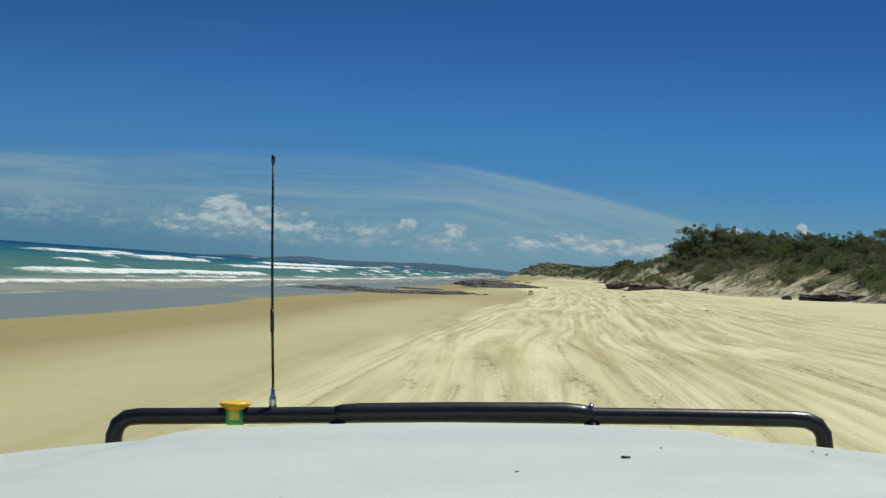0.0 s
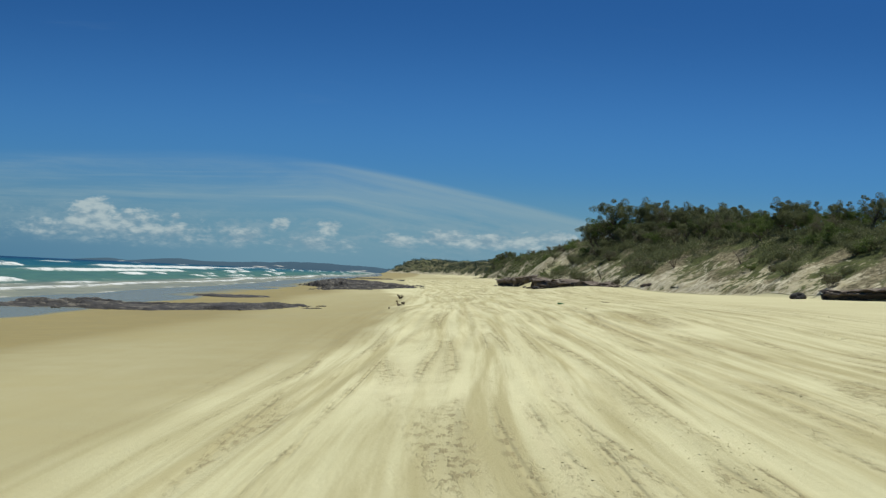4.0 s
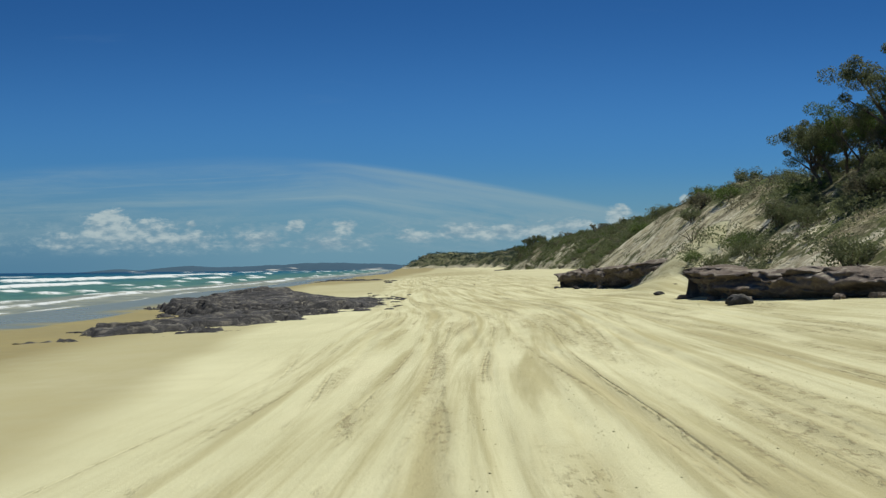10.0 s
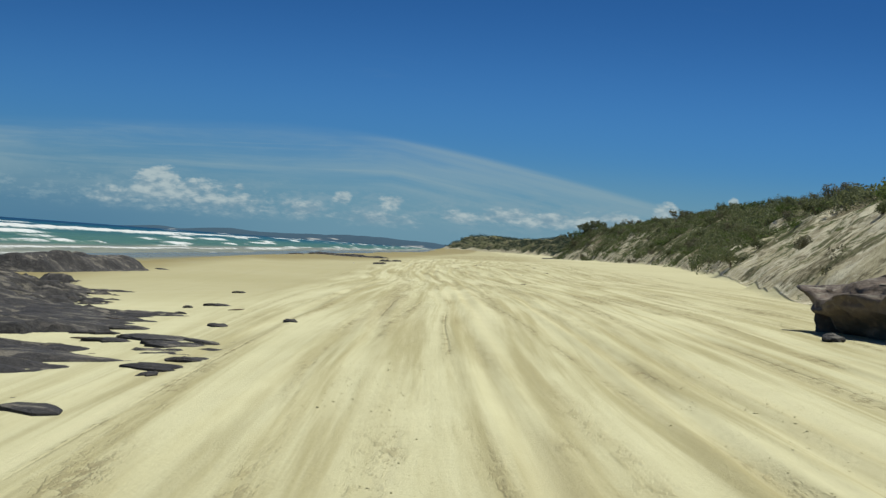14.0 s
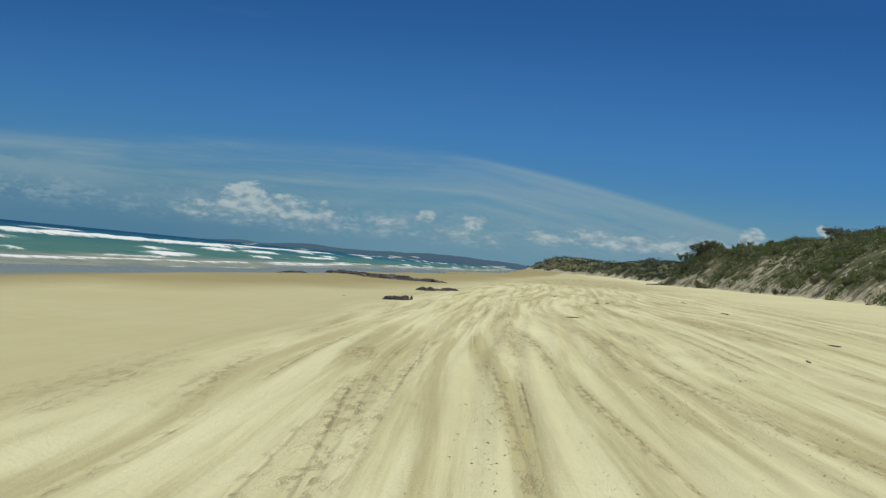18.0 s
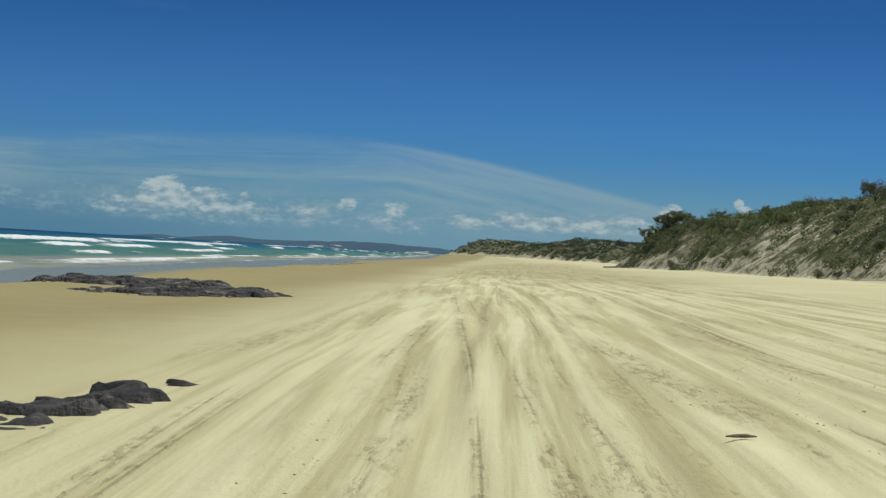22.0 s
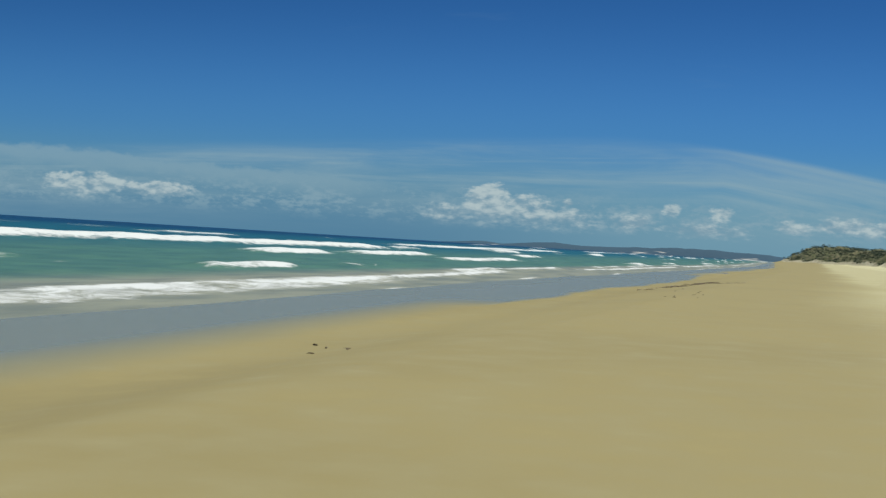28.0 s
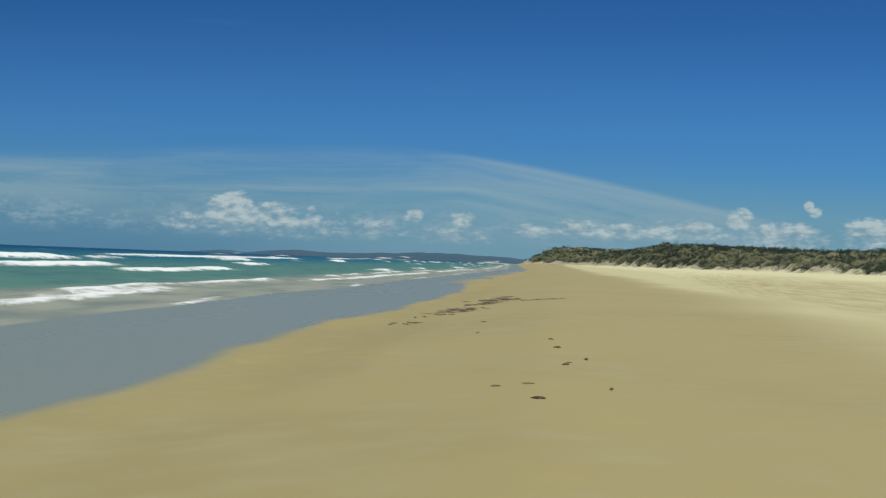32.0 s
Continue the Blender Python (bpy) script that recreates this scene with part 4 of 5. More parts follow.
ledge("undercut dark brown rock ledge beside a slip of loose sand", [(10.5, 241.5), (11.1, 237), (12.0, 231), (13.2, 225.5), (14.6, 220.5)], [1.35, 1.45, 1.65, 1.9, 2.1], 1.6, 5)
ledge("long undercut dark rock ledge along the dune foot", [(11.5, 201), (12.0, 195), (13.2, 188), (15.2, 181), (17.2, 174), (19.6, 166)], [1.5, 1.55, 1.5, 1.4, 1.35, 1.3], 1.15, 15)
ledge("dark rock ledge under a bushy dune", [(23.6, 132.5), (25.0, 128.5), (27.4, 123.5), (30.5, 117)], [1.65, 1.85, 1.85, 1.7], 1.15, 25, blocks=False)
platform("rock_outcrop", "low dark rock step at the foot of a dune point", 19.6, 551, 1.5, 4.0, 0.35, 91, cell=0.14, turn=-0.35, size=1.4, lumpy=0.6)
ledge("low weathered rock ledge half buried by sand", [(20.2, 163), (22.4, 154), (24.6, 145)], [1.5, 1.6, 1.7], 0.9, 45, blocks=False)


for k, (x, y, r) in enumerate([(9.6, 237.5, (0.2, 0.3, 0.1)), (10.4, 232.5, (0.2, 0.26, 0.1)), (11.2, 205.5, (0.22, 0.3, 0.12)), (22.9, 135, (0.5, 0.6, 0.3)), (11.2, 190.0, (0.4, 0.5, 0.25))]):
    ob = new("boulder", boulder(k, r, rock))
    ob.location = (x, y, gz(x, y) + r[2] * 0.35)
    tagged(ob, "broken dark rock lying on pale sand", "boulder", "boulders below the ledges")


# ---- plants ----
def leaves(centres, radii, count, size, rng, flat=0.75):
    """Leaf quads scattered through clumps: points and faces."""
    which = rng.randint(0, len(centres), count)
    d = rng.normal(size=(count, 3))
    d /= np.linalg.norm(d, axis=1)[:, None]
    r = rng.uniform(0.35, 1.0, count) ** 0.6
    p = centres[which] + d * (radii[which] * r)[:, None] * (1, 1, flat)
    n1 = rng.normal(size=(count, 3)) + d * 0.6 + (0, 0, 0.5)
    n1 /= np.linalg.norm(n1, axis=1)[:, None]
    t1 = np.cross(n1, rng.normal(size=(count, 3)))
    t1 /= np.linalg.norm(t1, axis=1)[:, None] + 1e-9
    t2 = np.cross(n1, t1)
    a, b = size * rng.uniform(0.6, 1.5, count), size * rng.uniform(0.28, 0.6, count)
    co = np.stack([p - t1 * a[:, None], p + t2 * b[:, None], p + t1 * a[:, None], p - t2 * b[:, None]], 1).reshape(-1, 3)
    return co, np.arange(count * 4).reshape(-1, 4)


def tree_kind(seed, high, spread, lean, mat, count=1700, dense=1.0, bare=0.45):
    """A wind-bent coastal tree: tapered trunk with limbs, and a crown in clumps with gaps."""
    rng = np.random.RandomState(seed)
    root = new("coastal_tree")
    bm = bmesh.new()

    def limb(pts, r0, r1):
        one = tube(pts, np.linspace(r0, r1, len(pts)), 6)
        me = bpy.data.meshes.new("limb")
        one.to_mesh(me)
        one.free()
        bm.from_mesh(me)
        bpy.data.meshes.remove(me)

    fork = high * bare
    trunk = [(0, 0, -0.3)] + [(lean * (k / 4) ** 1.5 * high * 0.4 + rng.uniform(-0.08, 0.08), rng.uniform(-0.1, 0.1), fork * k / 4) for k in range(1, 5)]
    limb(trunk, 0.05 * high * 0.6, 0.024 * high)
    tips = []
    for k in range(9):
        a = 6.283 * k / 9 + rng.uniform(-0.3, 0.3)
        reach = spread * rng.uniform(0.45, 1.0)
        tip = Vector((trunk[-1][0] + math.cos(a) * reach + lean * 0.5, math.sin(a) * reach, high * rng.uniform(0.62, 0.98)))
        start = Vector(trunk[-1 if k % 2 else -2])
        mid = start.lerp(tip, 0.5) + Vector((rng.uniform(-0.2, 0.2), rng.uniform(-0.2, 0.2), rng.uniform(-0.1, 0.25)))
        limb([start, start.lerp(mid, 0.6), mid, mid.lerp(tip, 0.6), tip], 0.016 * high, 0.004 * high)
        tips += [tip, mid.lerp(tip, 0.55) + Vector(rng.uniform(-0.3, 0.3, 3))]
        for _ in range(2):
            tips.append(tip + Vector(rng.normal(size=3) * 0.28 * spread * 0.7))
    me = bpy.data.meshes.new("trunk")
    bm.to_mesh(me)
    bm.free()
    part("trunk", me, bark, root)
    c = np.array([tuple(t) for t in tips])
    rad = rng.uniform(0.22, 0.48, len(c)) * spread * 0.62
    co, f = leaves(c, rad, int(count * dense), 0.046 * (high / 4) ** 0.5, rng)
    part("crown", quads("crown", co, f), mat, root)
    return root


def shrub_kind(seed, r, high, mat, count=1600):
    rng = np.random.RandomState(seed)
    root = new("shrub")
    bm = bmesh.new()
    tips = []
    for k in range(7):
        a, reach = 6.283 * k / 7 + rng.uniform(-0.4, 0.4), r * rng.uniform(0.3, 0.9)
        tip = Vector((math.cos(a) * reach, math.sin(a) * reach, high * rng.uniform(0.4, 0.95)))
        one = tube([(0, 0, -0.25), tuple(tip * 0.5 + Vector((0, 0, 0.08))), tuple(tip)], (0.03, 0.02, 0.008), 5)
        me = bpy.data.meshes.new("stem")
        one.to_mesh(me)
        one.free()
        bm.from_mesh(me)
        bpy.data.meshes.remove(me)
        tips += [tip, tip * 0.72 + Vector((rng.uniform(-0.2, 0.2), rng.uniform(-0.2, 0.2), 0))]
    me = bpy.data.meshes.new("woody_base")
    bm.to_mesh(me)
    bm.free()
    part("woody_base", me, bark, root)
    c = np.array([tuple(t) for t in tips])
    co, f = leaves(c, rng.uniform(0.25, 0.5, len(c)) * r, count, 0.055, rng)
    part("foliage", quads("foliage", co, f), mat, root)
    return root


def set_down(root, x, y, scale, turn, sink=0.1):
    m = Matrix.Translation((x, y, gz(x, y) - sink)) @ Matrix.Rotation(turn, 4, "Z") @ Matrix.Scale(scale, 4)
    return m


def copies(kinds, spots, label, category, group):
    """Plants one of the kinds at each spot: x, y, scale, turn, kind."""
    first = set()
    for x, y, scale, turn, k in spots:
        root = kinds[k]
        m = set_down(root, x, y, scale, turn)
        if k not in first:
            first.add(k)
            root.matrix_basis = m
            tagged(root, label[k], category, group)
        else:
            base = root.matrix_basis.copy()
            ob = copy_thing(root, Matrix.Identity(4))
            ob.matrix_basis = m
    for k, root in enumerate(kinds):
        if k not in first:
            for o in (*root.children_recursive, root):
                bpy.data.objects.remove(o)


trees = [tree_kind(1, 3.4, 1.9, 0.3, leaf_dark, 15000, bare=0.32), tree_kind(2, 2.9, 2.1, -0.4, leaf_green, 15000, bare=0.28), tree_kind(3, 3.8, 1.8, 0.5, leaf_dark, 13000, bare=0.42), tree_kind(4, 2.6, 1.9, -0.2, leaf_grey, 12000, bare=0.3)]
rng = np.random.RandomState(31)
spots = []
# the wood on the crest of the southern dune
for k in range(88):
    y = rng.uniform(138, 212)
    x = float(plan(y, 4)) + rng.uniform(-3.0, 9.0) + (y < 160) * 2
    spots.append((x, y, rng.uniform(0.62, 0.9) if y > 186 else rng.uniform(0.5, 0.72), rng.uniform(0, 6.28), rng.randint(0, 4)))
spots += [(19.6, 212.5, 0.85, 0.4, 0), (20.6, 209, 1.05, 2.0, 1), (21.8, 206, 1.12, 3.0, 2), (22.6, 203, 1.15, 1.2, 0), (24.5, 201, 1.03, 5.0, 2), (30.5, 206, 0.99, 0.2, 2), (29.0, 200, 0.99, 4.2, 1)]
for k in range(16):
    y = rng.uniform(60, 138)
    spots.append((float(plan(y, 4)) + rng.uniform(-5, 6), y, rng.uniform(0.6, 0.95), rng.uniform(0, 6.28), rng.randint(0, 4)))
# scattered trees along the next dunes and on the point
for k in range(26):
    y = rng.uniform(290, 548)
    spots.append((float(plan(y, 4)) + rng.uniform(-3.5, 5), y, (rng.uniform(0.5, 0.85) if y > 430 else rng.uniform(0.32, 0.5)), rng.uniform(0, 6.28), rng.randint(0, 4)))
for x, y, sc in ((26.2, 551, 0.8), (27.2, 553, 0.95), (28.6, 556, 0.95), (25.2, 556, 0.75), (30.5, 561, 0.9), (33, 568, 0.85), (29.5, 553, 0.9), (32, 557, 0.8), (40.8, 580, 0.9), (38, 575, 0.6), (36.5, 545, 0.6)):
    spots.append((x, y, sc, rng.uniform(0, 6.28), rng.randint(0, 4)))
fill = np.random.RandomState(91)
for k in range(46):
    y = fill.uniform(140, 208)
    spots.append((float(plan(y, 4)) + fill.uniform(-3.5, 3.5), y, fill.uniform(0.42, 0.6), fill.uniform(0, 6.28), fill.choice([1, 1, 0, 3])))
copies(trees, spots, ["dark green wind-bent tree on a sandy dune crest", "broad leafy green tree on a dune crest", "tall thin-crowned tree with bare trunk on a dune", "grey-green low tree among dune scrub"], "tree", "trees on the dunes")

shrubs = [shrub_kind(11, 0.9, 0.9, leaf_dark), shrub_kind(12, 1.1, 0.8, leaf_green), shrub_kind(13, 0.8, 1.1, leaf_grey, 1300), shrub_kind(14, 1.3, 1.0, leaf_dark, 2000)]
spots = []
for k in range(1500):
    y = rng.choice([rng.uniform(118, 212), rng.uniform(212, 330), rng.uniform(330, 600)], p=[0.45, 0.2, 0.35])
    xf_, xc_ = float(plan(y, 2)), float(plan(y, 4))
    s = rng.uniform(0.02, 1.2)
    x = xf_ + s * (xc_ - xf_)
    keep = 0.45 + 0.55 * min(1, s)
    if 205 < y < 300:
        keep *= 0.55 if s < 0.55 else 0.95
    clump = float(rough2(np.array([x / 6.0]), np.array([y / 8.0]), 77, 2)[0])
    if rng.uniform() < keep * (0.25 + 0.75 * (clump > -0.1)) and len(spots) < 290:
        spots.append((x, y, rng.uniform(0.55, 1.35), rng.uniform(0, 6.28), rng.randint(0, 4)))
copies(shrubs, spots, ["dark green shrub on a sandy dune face", "low spreading green shrub on dune sand", "sparse grey-green bush on dune sand", "broad dark shrub on the dune slope"], "shrub", "shrubs on the dunes")


def thicket(name, label, lo, hi, count, seed, size, leaf, blobs, mats, low=0.05, top=1.6):
    """Uncountable scrub over a stretch of dune, one mesh."""
    rng = np.random.RandomState(seed)
    y = rng.uniform(lo, hi, count)
    s = rng.uniform(low, top, count)
    x = plan(y, 2) + s * np.maximum(plan(y, 4) - plan(y, 2), 6)
    thin = 1.2 * rough2(x / 7.0, y / 9.0, 77, 3) + 0.6 * s - 0.38 + 0.05 * (y > 400) + 0.45 * (y < 204) * step(s, 0.35, 0.65) - 0.12 * (y < 204) * (s < 0.4) + 2.0 * (y > 640)
    gone = (y > 206) & (y < 300) & (s < 0.6)
    ok = (thin > rng.uniform(-0.25, 0.25, count)) & ~(gone & (rng.uniform(size=count) < 0.8))
    x, y = x[ok], y[ok]
    z = ground_z(x, y, fine=False)
    r = size * rng.uniform(0.5, 1.3, len(x))
    c = np.stack([x, y, z + 0.25 * r], -1)
    co, f = leaves(c, r, len(x) * blobs, leaf, rng, 0.7)
    ob = new(name, quads(name, co, f))
    ob.data.materials.append(mats)
    return tagged(ob, label, "scrub", kind="stuff")


thicket("scrub", "dense low green scrub over the southern dune", 96, 216, 3600, 5, 0.75, 0.068, 130, leaf_dark, low=0.0)
thicket("scrub", "creeping grey-green plants over the dune faces", 110, 330, 1700, 6, 0.5, 0.06, 80, leaf_grey)
thicket("scrub", "dark coastal scrub on the northern dunes", 280, 620, 3000, 7, 0.95, 0.13, 80, leaf_dark, low=0.0)
thicket("scrub", "olive ground plants over the northern dune faces", 300, 640, 2000, 8, 0.6, 0.11, 50, leaf_green, low=0.04)
thicket("scrub", "distant scrub on the dunes behind the beach", 640, 1500, 6500, 9, 1.2, 0.24, 40, leaf_far_hazed, low=0.1, top=3.0)
thicket("scrub", "distant dark wood on the headland hill", 1500, 3200, 8000, 10, 2.4, 0.65, 26, leaf_far_hazed, low=0.1, top=4.0)


# ---- small things on the sand ----
def flake(seed, r, h):
    """A torn, curled scrap lying on the sand."""
    rng = np.random.RandomState(seed)
    k = 12
    a = np.linspace(0, 6.283, k, endpoint=False)
    rad = r * rng.uniform(0.45, 1.0, k)
    ring = np.stack([np.cos(a) * rad, np.sin(a) * rad * 0.6, h * rng.uniform(-0.2, 0.5, k)], -1)
    inner = ring * (0.5, 0.5, 1) + (0, 0, h * 0.6)
    co = np.concatenate([ring - (0, 0, h * 0.4), ring, inner, [(0, 0, h)]])
    f = []
    for i in range(k):
        j = (i + 1) % k
        f += [(i, j, k + j, k + i), (k + i, k + j, 2 * k + j, 2 * k + i), (2 * k + i, 2 * k + j, 3 * k, 3 * k)]
    bm = bmesh.new()
    vs = [bm.verts.new(p) for p in co]
    for q in f:
        q = list(dict.fromkeys(q))
        bm.faces.new([vs[v] for v in q])
    me = bpy.data.meshes.new("scrap")
    bm.to_mesh(me)
    bm.free()
    return me


weed_mat = plain("dried_weed", (0.115, 0.085, 0.042), 0.8, 0.4, 20, bump=0.5)
wood_mat = plain("driftwood", (0.16, 0.125, 0.09), 0.85, 0.35, 12, bump=0.5)
weeds = [flake(k, 0.22, 0.05) for k in range(6)]
rng = np.random.RandomState(8)
tide = ((479, -20.5), (488, -19.6), (497, -18.9), (510, -18.2))
spots = []
for k in range(44):
    y0 = rng.uniform(479, 510)
    x0 = np.interp(y0, [p[0] for p in tide], [p[1] for p in tide]) + rng.normal() * 0.25
    spots += [(x0 + rng.normal() * 0.35, y0 + rng.normal() * 0.35, rng.uniform(0.35, 0.95)) for _ in range(rng.randint(2, 6))]
spots += [(-16.4 + rng.normal() * 0.5, 499 + rng.normal() * 0.6, rng.uniform(0.35, 0.8)) for _ in range(14)]
spots += [(x, y, 0.26) for x, y in ((-19.4, 417.2), (-20.0, 418.2), (-18.6, 416.2), (-18.4, 415.6), (-19.0, 415.2), (-17.6, 469.3), (-17.8, 476.0), (-15.7, 461.9), (-15.56, 457.5), (-15.5, 457.9), (-15.2, 458.8), (-16.06, 453.9), (-15.0, 453.4), (-16.5, 453.8), (-15.9, 451.9), (-15.8, 464.7))]
for x, y, k in spots:
    ob = new("seaweed", weeds[rng.randint(0, 6)])
    if not ob.data.materials:
        ob.data.materials.append(weed_mat)
    ob.matrix_basis = Matrix.Translation((x, y, gz(x, y) + 0.012)) @ Matrix.Rotation(rng.uniform(0, 6.28), 4, "Z") @ Matrix.Diagonal((k * 2.0, k, rng.uniform(0.2, 0.5), 1))
    tagged(ob, "dark brown scrap of dried seaweed on damp sand", "seaweed", "seaweed along the tide line")

# sticks and bark scraps in the dry sand
for k, (x, y, ln) in enumerate([(1.6, 304.9, 0.34), (5.6, 291, 0.3), (7.2, 297, 0.35), (3.1, 324, 0.4), (2.7, 325, 0.28), (7.2, 318, 0.4), (0.8, 332, 0.35), (5.0, 270, 0.3), (-1.6, 240, 0.45), (-2.9, 236, 0.5), (-3.4, 233.5, 0.4), (-2.2, 231.5, 0.35), (6.4, 106, 0.3), (9.0, 120, 0.5), (4.2, 60, 0.3), (8.6, 75, 0.35), (7.4, 338, 0.5), (12.5, 209, 0.4)]):
    ln *= 0.55
    bend = 0.25 * math.sin(k * 2.1)
    bm = tube([(-ln, 0, 0), (-ln * 0.3, bend * ln, 0.012), (ln * 0.4, bend * ln * 0.6, 0.018), (ln, 0, 0.02)], (0.006, 0.016, 0.014, 0.005), 7)
    me = bpy.data.meshes.new("driftwood")
    bm.to_mesh(me)
    bm.free()
    me.materials.append(wood_mat)
    ob = new("driftwood", me)
    ob.matrix_basis = Matrix.Translation((x, y, gz(x, y) + 0.012)) @ Matrix.Rotation(k * 1.7, 4, "Z")
    tagged(ob, "short grey-brown stick of driftwood on pale sand", "driftwood", "sticks on the sand")

# clods of damp sand thrown out along the wheel tracks
clod_mat = plain("damp_clod", (0.50, 0.46, 0.27), 0.95, 0.25, 8, bump=0.0)
rng = np.random.RandomState(77)
spot_x, spot_y = [], []
for k in range(30):
    base = rng.uniform(-1.5, 3.0) if k < 8 else rng.uniform(2.5, 13.0)
    y = rng.uniform(2, 350, 3400)
    live = rough2(y / 16.0, y * 0 + 7.0 * k, 900 + k, 3) > (0.22 if k < 8 else 0.12)
    y = y[live]
    x = track_x(y) + base + 0.9 * np.sin(y / rng.uniform(20, 60) + k) + rng.normal(size=len(y)) * 0.16
    ok = x < plan(y, 2) - 1.0
    spot_x.append(x[ok])
    spot_y.append(y[ok])
x, y = np.concatenate(spot_x), np.concatenate(spot_y)
z = ground_z(x[:, None], y[:, None])[0][:, 0]
m = len(x)
size = np.minimum(rng.gamma(1.6, 0.0026, m) + 0.004, 0.018)
oct_ = np.array([(1, 0, 0), (0, 1, 0), (-1, 0, 0), (0, -1, 0), (0, 0, 0.42), (0, 0, -0.42)])
shape = oct_[None] * size[:, None, None] * rng.uniform(0.6, 1.4, (m, 6, 3))
turn_c = rng.uniform(0, 6.28, m)
c, s = np.cos(turn_c)[:, None], np.sin(turn_c)[:, None]
co = np.stack([shape[..., 0] * c - shape[..., 1] * s, shape[..., 0] * s + shape[..., 1] * c, shape[..., 2]], -1) + np.stack([x, y, z + size * 0.25], -1)[:, None, :]
tri = np.array([(0, 1, 4), (1, 2, 4), (2, 3, 4), (3, 0, 4), (1, 0, 5), (2, 1, 5), (3, 2, 5), (0, 3, 5)])
f = (np.arange(m)[:, None, None] * 6 + tri[None]).reshape(-1, 3)
clods = new("sand_clods", quads("sand_clods", co.reshape(-1, 3), f))
clods.data.materials.append(clod_mat)
tagged(clods, "small damp sand clods thrown up along wheel tracks", "sand clods", kind="stuff")

# uprooted plants and scraps washed up along the little scarp
def washed_plant(x, y, r, high, seed):
    rng = np.random.RandomState(seed)
    root = new("washed_up_plant")
    tips = []
    for j in range(7):
        a, b = rng.uniform(0, 6.28), rng.uniform(0.35, 1.0)
        tip = Vector((math.cos(a) * r * rng.uniform(0.5, 1.0), math.sin(a) * r * rng.uniform(0.3, 0.7), high * b))
        part("twig", tube([(0, 0, -0.05), tuple(tip * 0.5 + Vector((0, 0, 0.05))), tuple(tip)], (0.018, 0.012, 0.005), 6), wood_mat, root)
        tips += [tip * 0.9, tip * 0.6, tip * 0.35]
    c = np.array([tuple(t) for t in tips])
    co, f = leaves(c, rng.uniform(0.12, 0.26, len(c)) * r * 1.5, 260, 0.03, rng)
    part("withered_leaves", quads("withered_leaves", co, f), weed_mat, root)
    root.location = (x, y, gz(x, y))
    tagged(root, "brown withered plant washed up on pale sand", "dead plant", "debris along the sand scarp")


washed_plant(-1.65, 137.2, 0.27, 0.28, 3)
washed_plant(-1.2, 121.6, 0.15, 0.17, 5)
for k, (x, y, q) in enumerate(((-1.7, 128.4, 0.5), (-1.6, 124.4, 0.7), (-1.45, 121.3, 0.8), (-1.5, 121.0, 0.5), (-1.32, 118.4, 0.6), (-1.36, 117.2, 0.4), (-1.4, 114.8, 0.4), (-1.7, 111.0, 0.3))):
    ob = new("bark_scrap", weeds[k % 6])
    ob.matrix_basis = Matrix.Translation((x, y, gz(x, y) + 0.03)) @ Matrix.Rotation(k * 1.3, 4, "Z") @ Matrix.Diagonal((q, q * 0.8, 1.0, 1))
    tagged(ob, "curled brown scrap of bark on pale sand", "bark", "debris along the sand scarp")
bottle_m = plain("green_plastic", (0.10, 0.26, 0.10), 0.35, 0.2, 20)
ob = part("bottle", tube([(-0.16, 0, 0.04), (-0.15, 0, 0.04), (0.05, 0, 0.04), (0.11, 0, 0.04), (0.16, 0, 0.04)], (0.02, 0.042, 0.042, 0.018, 0.016), 12), bottle_m, None)
ob.matrix_basis = Matrix.Translation((6.41, 116.5, gz(6.41, 116.5) - 0.005)) @ Matrix.Rotation(0.3, 4, "Z")
tagged(ob, "faded green bottle lying on pale sand", "bottle")
white_m = plain("bleached_white", (0.75, 0.72, 0.62), 0.7, 0.1, 20)
ob = part("cuttlebone", tube([(-0.07, 0, 0.012), (-0.04, 0, 0.015), (0.03, 0.005, 0.016), (0.075, 0.005, 0.01)], (0.006, 0.016, 0.017, 0.005), 10), white_m, None)
ob.matrix_basis = Matrix.Translation((-6.1, 312.8, gz(-6.1, 312.8) - 0.005))
tagged(ob, "bleached white cuttlebone lying on smooth sand", "cuttlebone")

# dead branches at the edge of the dune
for k, (x, y, s) in enumerate([(17.4, 186.5, 1.5), (19.0, 180, 1.3), (21.2, 168, 1.2), (15.2, 219.5, 1.0), (28.6, 131, 1.6), (31.5, 124, 1.4), (24.2, 156, 1.2)]):
    root = new("dead_branch")
    for j in range(5):
        a, b = 0.7 * j + k, 0.5 + 0.22 * j
        part("branch", tube([(0, 0, -0.2), (math.cos(a) * 0.3 * s, math.sin(a) * 0.3 * s, 0.35 * s * b), (math.cos(a + 0.3) * 0.8 * s, math.sin(a + 0.3) * 0.8 * s, 0.8 * s * b)], (0.04, 0.025, 0.008), 6), wood_mat, root)
    root.location = (x, y, gz(x, y))
    tagged(root, "bare grey dead branches leaning at the dune foot", "dead branch", "dead branches on the dune")

# ---- the front of the vehicle, standing where the drive begins ----
paint, n = material("white_paint")
tex = n("TexCoord").outputs["Object"]
dirt = n.noise(tex, 3.0, 5)
film_d = n.noise(n("Mapping", {0: tex, 3: (3.0, 0.6, 1.0)}), 2.0, 5, 0.6)
col = n.mix(n.ramp(dirt, 0.35, 0.75, 0, 0.5), (0.63, 0.67, 0.59, 1), (0.56, 0.60, 0.53, 1))
col = n.mix(n.ramp(film_d, 0.5, 0.75, 0, 0.3), col, (0.50, 0.53, 0.48, 1))
